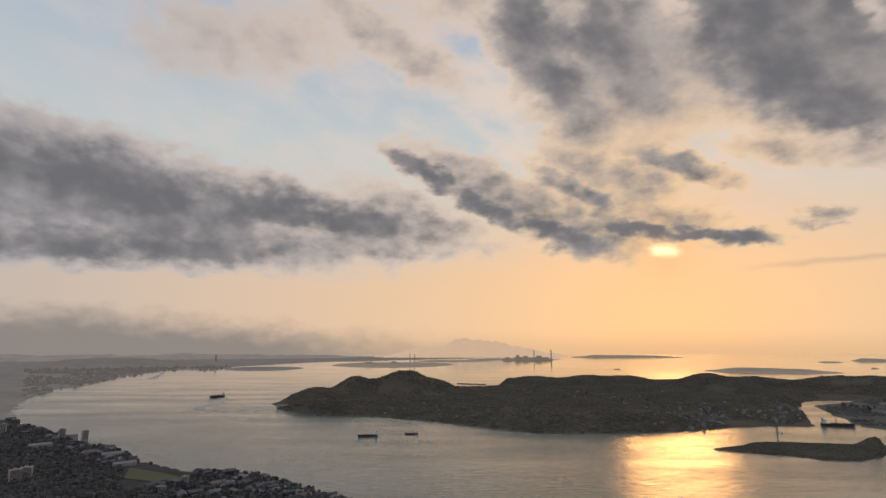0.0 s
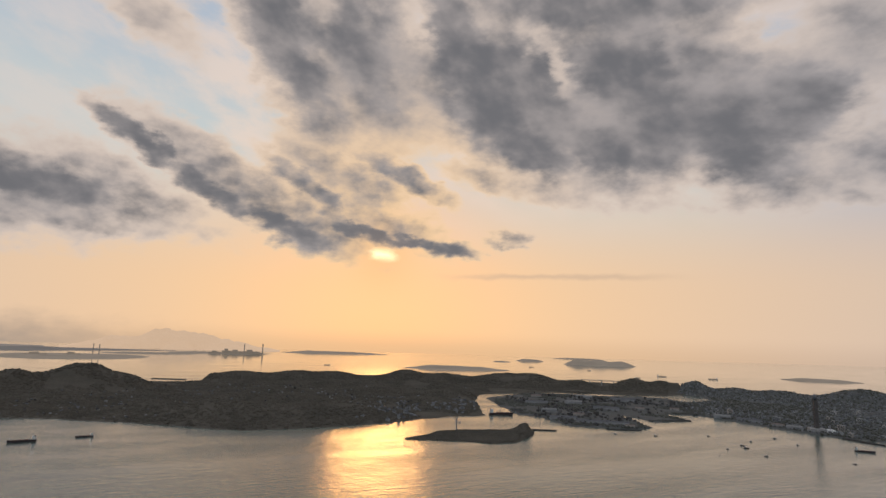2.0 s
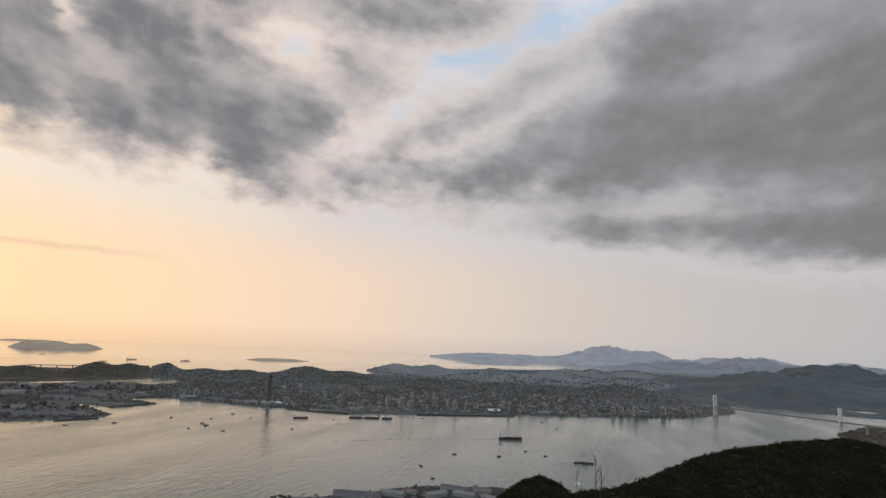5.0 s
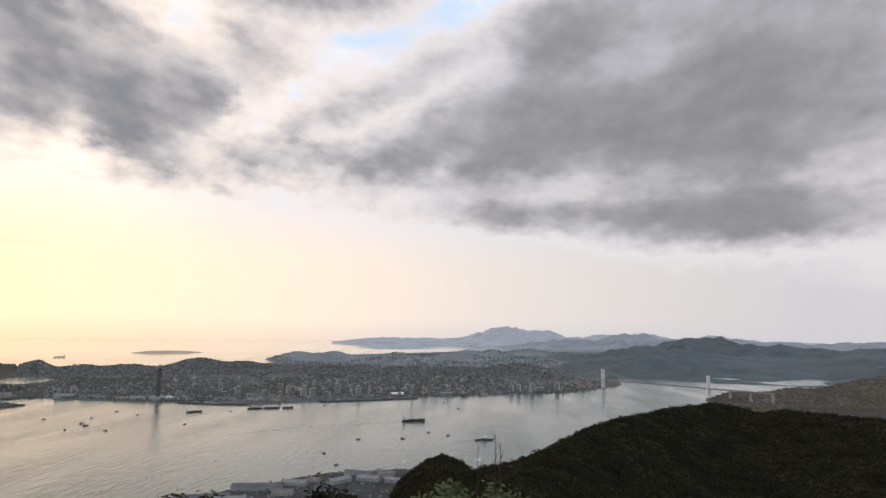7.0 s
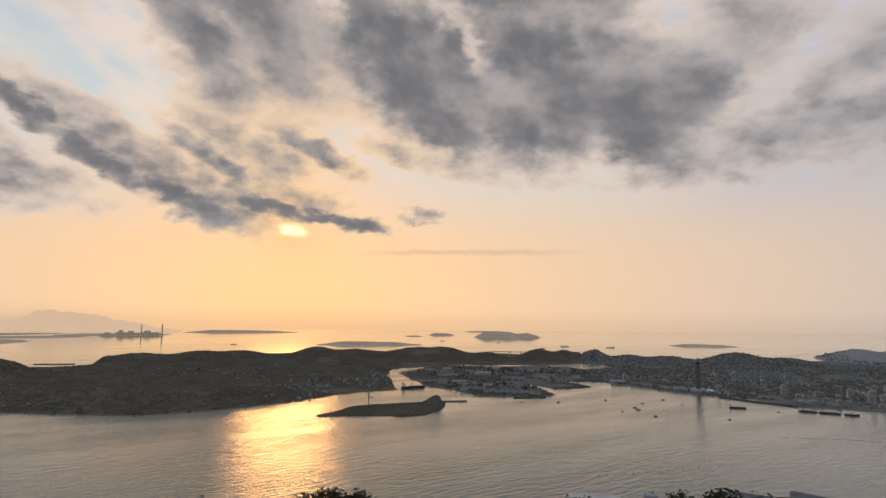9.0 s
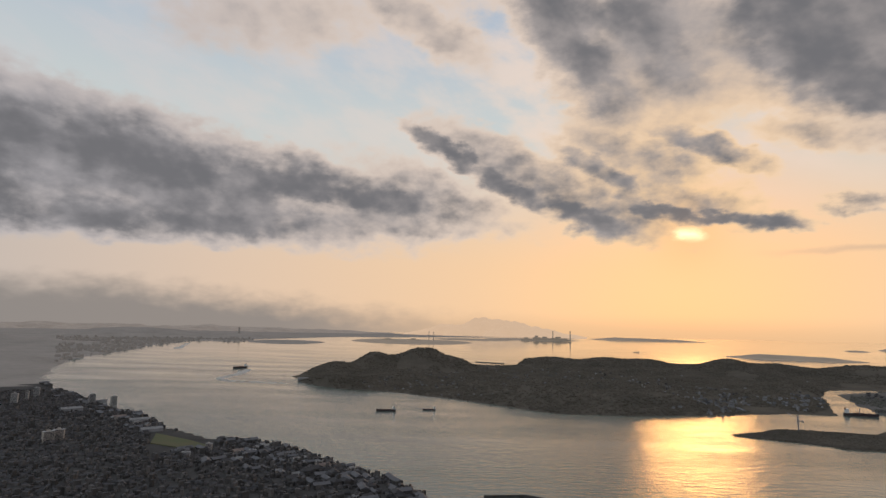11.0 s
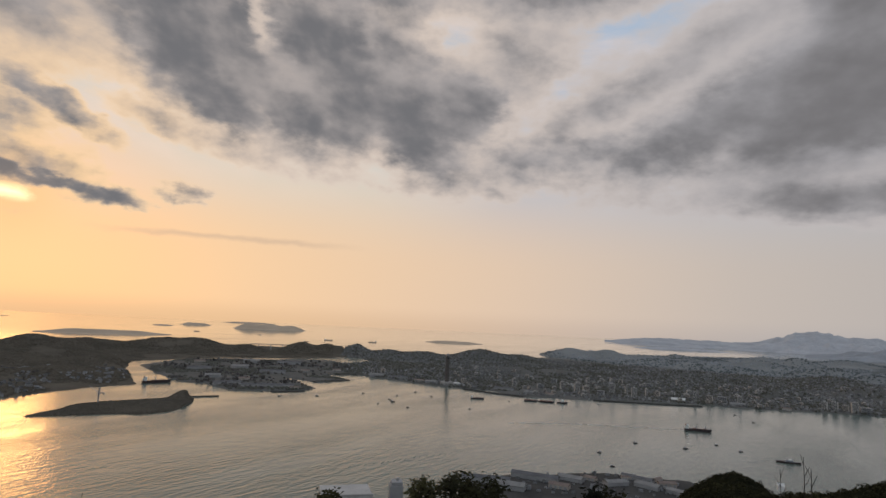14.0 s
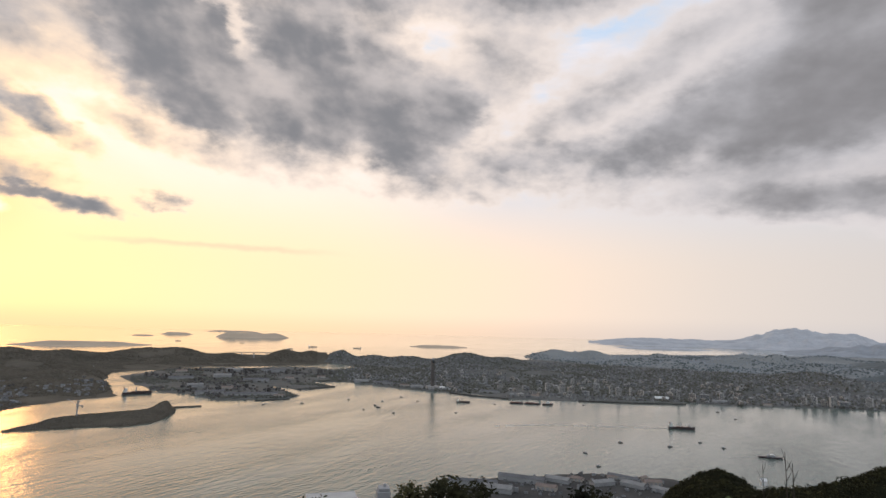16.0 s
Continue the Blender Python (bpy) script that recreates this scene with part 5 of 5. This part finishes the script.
houses("town_houses", "dark crowded roofs of the harbour town", lambda x, y: mountain(x, y), -42, -3, 240, 680, 6500, 76, 0.9, top=2.5, full=0.2, wall=PLASTER, roofing=TILE, spare=(-28.6, -23.0, 340, 410))
houses("headland_houses", "small pale houses below the bridge's end", moji.height, 113, 124, 640, 940, 70, 77, 1.2, top=12, full=0.4)
houses("quay_clutter", "stacked containers, trucks and huts on the quay", lambda x, y: mountain(x, y), 58, 84, 252, 305, 150, 78, 0.6, top=2.0, full=0.3)
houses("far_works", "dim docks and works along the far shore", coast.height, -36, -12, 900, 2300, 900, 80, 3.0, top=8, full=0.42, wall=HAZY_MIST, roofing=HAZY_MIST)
houses("bridge_foot_houses", "small pale buildings on the shore by the bridge", main.height, 88, 104, 680, 900, 200, 79, 1.3, top=10, full=0.35)


# ---- single houses of the harbour town and the city front ----
def house(label, l, w, h, wall, roof, hipped, group):
    """A small house: walls, overhanging roof, door and two windows a side."""
    root = thing("house", label, "house", group)
    part("wall", box(bmesh.new(), -l / 2, -w / 2, -1.2, l / 2, w / 2, h), wall, root)
    bm = bmesh.new()
    o, q = 0.12, (l * 0.25 if hipped else 0.0)
    v = [bm.verts.new(p) for p in ((-l / 2 - o, -w / 2 - o, h), (l / 2 + o, -w / 2 - o, h), (l / 2 + o, w / 2 + o, h), (-l / 2 - o, w / 2 + o, h), (-l / 2 - o + q, 0, h + w * 0.3), (l / 2 + o - q, 0, h + w * 0.3))]
    for f in ((0, 1, 5, 4), (2, 3, 4, 5), (0, 4, 3), (1, 2, 5), (3, 2, 1, 0)):
        bm.faces.new([v[i] for i in f])
    part("roof", bm, roof, root)
    part("door", box(bmesh.new(), -0.12, -w / 2 - 0.03, 0, 0.12, -w / 2 - 0.003, 0.42), BARK, root)
    for s in (-1, 1):
        for x in (-l * 0.3, l * 0.3):
            y = s * (w / 2 + 0.003)
            part("window", box(bmesh.new(), x - 0.16, min(y, y + s * 0.02), h * 0.45, x + 0.16, max(y, y + s * 0.02), h * 0.45 + 0.25), GLASS, root)
    return root


HOUSES = [house("small house with a dark tiled gable roof", 2.0, 1.5, 0.9, PLASTER, TILE, False, "town houses"), house("plain house with a dark hipped roof", 2.4, 1.9, 1.1, PLASTER, TILE, True, "town houses"),
          house("long low house with a grey sheet roof", 3.6, 1.6, 0.8, PLASTER, ROOF_DARK, False, "town houses"), house("pale house with a weathered pale roof", 2.6, 2.0, 1.2, BEIGE, ROOF_PALE, False, "town houses")]
used_house = [False] * 4
rnd = random.Random(11)
placed = 0
while placed < 230:
    k = rnd.choice((0, 0, 1, 1, 2, 2, 3))
    az = rnd.uniform(-37, -3)
    shore = float(np.interp(az, [c[0] for c in COAST], [c[1] for c in COAST]))
    d = shore - rnd.uniform(4, 75)
    x, y, _ = at(az, d)
    z = float(mountain(np.array([x]), np.array([y]))[0])
    if not 0.9 < z < 2.4 or (-28.6 < az < -23 and 346 < d < 408):
        continue
    m = spot(az, d, z, rnd.choice((20, 110)) + rnd.uniform(-12, 12), rnd.uniform(0.9, 1.5))
    placed += 1
    if used_house[k]:
        copy_thing(HOUSES[k], m)
    else:
        used_house[k], HOUSES[k].matrix_basis = True, m


# the grass field in the harbour town
def field_patch():
    bm = bmesh.new()
    vs = []
    for az, d in ((-28.0, 402), (-25.2, 374), (-23.3, 352), (-25.6, 352), (-28.4, 372)):
        vs.append(bm.verts.new(at(az, d, 1.75)))
    bm.faces.new(vs[::-1])
    ext = bmesh.ops.extrude_face_region(bm, geom=bm.faces[:])
    for v in ext["geom"]:
        if isinstance(v, bmesh.types.BMVert):
            v.co.z -= 0.6
    bmesh.ops.recalc_face_normals(bm, faces=bm.faces[:])
    tagged(part("sports_field", bm, GRASS), "flat olive grass field between warehouses", "field", kind="structure")


field_patch()

# ---- woods ----
def crowns(name, label, height_of, az0, az1, d0, d1, count, seed, size, low, mat, lift=0.3, patch=60.0, full=0.0):
    """Many small rounded, uneven tree crowns on the slopes between bearings and distances."""
    r = np.random.RandomState(seed)
    n = count * 3
    az, d = r.uniform(az0, az1, n), np.sqrt(r.uniform(d0 ** 2, d1 ** 2, n))
    x, y = np.sin(np.radians(az)) * d, np.cos(np.radians(az)) * d
    z = height_of(x, y)
    ok = (z > low) & (fbm(x, y, patch, seed + 3, 4) > full)
    x, y, z = x[ok][:count], y[ok][:count], z[ok][:count]
    n = len(x)
    bm = bmesh.new()
    bmesh.ops.create_icosphere(bm, subdivisions=1, radius=1.0)
    base = np.array([v.co[:] for v in bm.verts])
    tris = np.array([[v.index for v in f.verts] for f in bm.faces])
    bm.free()
    k = len(base)
    rad = size * r.uniform(0.6, 1.5, n)
    verts = base[None] * (1 + r.uniform(-0.3, 0.3, (n, k, 1))) * rad[:, None, None] * np.array([1, 1, 0.8]) + np.stack([x, y, z + rad * lift], 1)[:, None]
    faces = (tris[None] + (np.arange(n) * k)[:, None, None]).reshape(-1, 3)
    ob = mesh_object(name, verts.reshape(-1, 3).tolist(), faces.tolist(), mat, smooth=True)
    return tagged(ob, label, "trees", kind="stuff")


crowns("island_woods", "dark broad-leaved woods over the island's hills", hiko.height, -16.5, 49, 500, 1300, 52000, 81, 1.5, 0.8, WOODS, -0.15, 70.0, 0.27)
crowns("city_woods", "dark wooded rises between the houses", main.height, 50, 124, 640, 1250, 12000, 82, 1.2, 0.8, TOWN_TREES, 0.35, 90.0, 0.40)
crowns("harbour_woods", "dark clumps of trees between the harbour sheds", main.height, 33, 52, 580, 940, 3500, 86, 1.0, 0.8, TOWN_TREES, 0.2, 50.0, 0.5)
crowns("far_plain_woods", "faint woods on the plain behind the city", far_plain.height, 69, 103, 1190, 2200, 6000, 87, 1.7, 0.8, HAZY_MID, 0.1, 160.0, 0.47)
crowns("islet_bushes", "dense dark bushes covering the islet", isle.height, 24, 37, 448, 535, 3500, 83, 0.5, 0.5, WOODS, -0.15)
crowns("headland_woods", "dark woods on the headland", moji.height, 110, 130, 600, 980, 4500, 84, 1.3, 0.7, WOODS, 0.0)


def leafy(name, label, height_of, az0, az1, d0, d1, count, seed, size, leaves, leaf, mat, low=4.0):
    """Tree crowns built of many small turned leaves, so that outlines are ragged and light comes through."""
    r = np.random.RandomState(seed)
    n = count * 2
    az, d = r.uniform(az0, az1, n), r.uniform(d0 ** 1.5, d1 ** 1.5, n) ** (1 / 1.5)
    x, y = np.sin(np.radians(az)) * d, np.cos(np.radians(az)) * d
    z = height_of(x, y)
    ok = z > low
    x, y, z = x[ok][:count], y[ok][:count], z[ok][:count]
    n = len(x)
    rad = size * r.uniform(0.4, 1.5, n) * (0.5 + 0.5 * np.clip(np.hypot(x, y) / 160, 0.2, 1.4))
    v = r.normal(size=(n, leaves, 3))
    v /= np.linalg.norm(v, axis=2, keepdims=True)
    v[:, :, 2] = np.abs(v[:, :, 2]) * 0.9 - 0.1
    reach = r.uniform(0.65, 1.1, (n, leaves, 1))
    c = v * reach * rad[:, None, None] + np.stack([x, y, z + rad * r.uniform(-0.6, 0.25, n)], 1)[:, None]
    t1 = np.cross(v, r.normal(size=(n, leaves, 3)))
    t1 /= np.linalg.norm(t1, axis=2, keepdims=True) + 1e-9
    t2 = np.cross(v + r.normal(size=(n, leaves, 3)) * 0.5, t1)
    t2 /= np.linalg.norm(t2, axis=2, keepdims=True) + 1e-9
    s = leaf * rad[:, None, None] * r.uniform(0.6, 1.3, (n, leaves, 1))
    quad = np.stack([c - t1 * s, c - t2 * s * 0.6, c + t1 * s, c + t2 * s * 0.6], 2)
    me = bpy.data.meshes.new(name)
    total = n * leaves
    me.vertices.add(total * 4)
    me.vertices.foreach_set("co", quad.reshape(-1).astype(np.float32))
    me.loops.add(total * 4)
    me.loops.foreach_set("vertex_index", np.arange(total * 4, dtype=np.int32))
    me.polygons.add(total)
    me.polygons.foreach_set("loop_start", np.arange(total, dtype=np.int32) * 4)
    me.update(calc_edges=True)
    me.materials.append(mat)
    ob = new(name, me)
    return tagged(ob, label, "trees", kind="stuff")


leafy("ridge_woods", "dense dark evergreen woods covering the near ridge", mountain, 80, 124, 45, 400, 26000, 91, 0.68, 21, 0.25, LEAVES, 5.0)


# ---- single trees and plants close to the viewpoint ----
def tree(label, az, d, top_dip, crown_r, seed, mat=None, leaf=0.11, leaves=900, group="trees below the viewpoint"):
    """A young tree on the slope: a tapered trunk, limbs, and a crown of leaves whose top lies the given degrees below the horizon."""
    r = random.Random(seed)
    x, y, _ = at(az, d)
    z0 = float(mountain(np.array([x]), np.array([y]))[0]) - 0.1
    top = EYE - d * math.tan(radians(top_dip))
    root = thing("tree", label, "tree", group, Matrix.Translation((x, y, z0)))
    h = max(top - z0, 0.8)
    base = h - crown_r * 1.3
    part("trunk", tube(bmesh.new(), (0, 0, 0), (0.05 * h, 0, h * 0.85), 0.02 * h + 0.03, 0.02, 7), BARK, root)
    bm = bmesh.new()
    tips = []
    for k in range(16):
        a = r.uniform(0, 2 * math.pi)
        q = r.uniform(0.1, 1.0)
        tip = Vector((math.cos(a) * crown_r * (1 - 0.55 * q) * r.uniform(0.4, 1), math.sin(a) * crown_r * (1 - 0.55 * q) * r.uniform(0.4, 1), base + (h - base) * q))
        tube(bm, (0, 0, max(0.1, tip.z - crown_r * 0.7)), tip, 0.03, 0.008, 5)
        tips.append(tip)
    tips.append(Vector((0.05 * h, 0, h)))
    part("limbs", bm, BARK, root)
    bm = bmesh.new()
    for k in range(leaves):
        tip = r.choice(tips)
        c = tip + Vector((r.gauss(0, 1), r.gauss(0, 1), r.gauss(0, 0.7))) * crown_r * 0.2
        u = Vector((r.gauss(0, 1), r.gauss(0, 1), r.gauss(0, 0.6))).normalized()
        w = u.orthogonal().normalized()
        s = leaf * r.uniform(0.6, 1.3)
        bm.faces.new([bm.verts.new(c + p) for p in (-u * s, -w * s * 0.42, u * s, w * s * 0.42)])
    part("crown", bm, mat or LEAVES, root)


tree("dark leafy treetop below the viewpoint", 58.3, 26, 15.2, 1.0, 1)
tree("dark broad treetop below the viewpoint", 61.7, 24, 14.9, 1.3, 2, leaves=1500)
tree("dark leafy treetop below the viewpoint", 64.6, 24, 15.0, 1.2, 3)
tree("leafy treetop with pale young leaves", 74.5, 20, 15.0, 1.1, 4)
tree("dark leafy treetop below the viewpoint", 76.8, 22, 15.3, 1.0, 5)
tree("dark leafy treetop below the viewpoint", 25.7, 24, 15.8, 0.8, 6)
tree("dark leafy treetop below the viewpoint", 28.2, 25, 16.0, 0.9, 7)
tree("dark rounded treetop below the viewpoint", 14.5, 30, 16.4, 1.4, 8, leaves=1400)
tree("dark leafy treetop below the viewpoint", 23.0, 26, 16.2, 0.8, 9)
tree("dark leafy treetop below the viewpoint", 49.4, 26, 16.4, 0.9, 10)
tree("bush with bright green young leaves", 87.5, 9, 15.0, 0.5, 11, FRESH, 0.05, 1100)
tree("bush with bright green young leaves", 84.3, 8, 16.2, 0.45, 12, FRESH, 0.05, 900)
tree("bush with bright green young leaves", 91.5, 9, 15.1, 0.45, 13, FRESH, 0.05, 900)
tree("bush with bright green young leaves", 94.0, 9, 15.9, 0.45, 16, FRESH, 0.05, 900)
tree("bush with bright green young leaves", 99.0, 10, 16.6, 0.5, 14, FRESH, 0.07, 500)
tree("bush with bright green young leaves", 109.5, 8, 16.6, 0.45, 15, FRESH, 0.07, 500)


def bare_sapling(az, d, top_dip, seed):
    r = random.Random(seed)
    x, y, _ = at(az, d)
    z0 = float(mountain(np.array([x]), np.array([y]))[0]) - 0.1
    h = EYE - d * math.tan(radians(top_dip)) - z0
    root = thing("sapling", "thin nearly leafless sapling rising above the ridge", "tree", "saplings", Matrix.Translation((x, y, z0)))
    part("stem", tube(bmesh.new(), (0, 0, 0), (0.1, 0, h), 0.05, 0.015, 5), BARK, root)
    for k in range(9):
        z = h * (0.55 + 0.05 * k)
        a = r.uniform(0, 6.28)
        q = (1 - 0.06 * k) * 0.5
        part("twig", tube(bmesh.new(), (0.1 * z / h, 0, z), (math.cos(a) * q, math.sin(a) * q, z + 0.6), 0.02, 0.008, 4), BARK, root)


bare_sapling(91.6, 34, 9.6, 1)
bare_sapling(89.9, 36, 10.8, 2)
bare_sapling(92.1, 35, 10.4, 3)


# ---- the roofs just below the viewpoint ----
def pavilion():
    d = 46.0
    z = EYE - d * math.tan(radians(15.9))
    root = thing("viewing_terrace", "sunlit yellowish flat concrete terrace roof below the viewpoint", "roof", m=spot(51.0, d, z, 6))
    part("slab", box(bmesh.new(), -1.8, -1.6, -0.35, 2.0, 1.6, 0.0), CONCRETE, root, bevel=0.03)
    part("wall", box(bmesh.new(), -1.6, -1.4, -9.0, 1.8, 1.4, -0.36), CONCRETE, root)
    part("kerb", box(bmesh.new(), -1.8, -1.6, 0.004, 2.0, -1.4, 0.14), CONCRETE, root)
    tower = thing("stair_tower", "rough grey concrete stair tower below the viewpoint", "tower", m=spot(55.9, d, z - 8, 6))
    part("shaft", box(bmesh.new(), -0.55, -0.6, 0, 0.55, 0.6, 8.55, 0.04), GREY, tower, bevel=0.04)
    part("cap", box(bmesh.new(), -0.4, -0.5, 8.56, 0.45, 0.5, 8.8), GREY, tower, bevel=0.03)
    part("vent", tube(bmesh.new(), (0.1, 0, 8.8), (0.1, 0, 9.0), 0.12), GREY, tower)
    post = thing("stone_lantern_post", "small dark stone pillar with a pointed cap", "pillar", m=spot(19.4, 60, EYE - 60 * math.tan(radians(15.95)) - 6, 4))
    part("pillar", box(bmesh.new(), -0.75, -0.7, 0, 0.75, 0.7, 5.4, 0.05), GREY, post)
    part("cap", box(bmesh.new(), -0.35, -0.35, 5.404, 0.35, 0.35, 6.0, 0.25), GREY, post)


pavilion()


def ridge_hut():
    d = 130.0
    z = EYE - d * math.tan(radians(12.2))
    root = thing("hut", "small white-walled hut on the ridge", "hut", m=spot(89.9, d, z, 15))
    part("wall", box(bmesh.new(), -0.5, -0.4, -0.5, 0.5, 0.4, 0.35), WHITE, root)
    bm = bmesh.new()
    v = [bm.verts.new(p) for p in ((-0.6, -0.5, 0.35), (0.6, -0.5, 0.35), (0.6, 0.5, 0.35), (-0.6, 0.5, 0.35), (-0.6, 0, 0.8), (0.6, 0, 0.8))]
    for f in ((0, 1, 5, 4), (2, 3, 4, 5), (0, 4, 3), (1, 2, 5), (3, 2, 1, 0)):
        bm.faces.new([v[i] for i in f])
    part("roof", bm, WHITE, root)


ridge_hut()
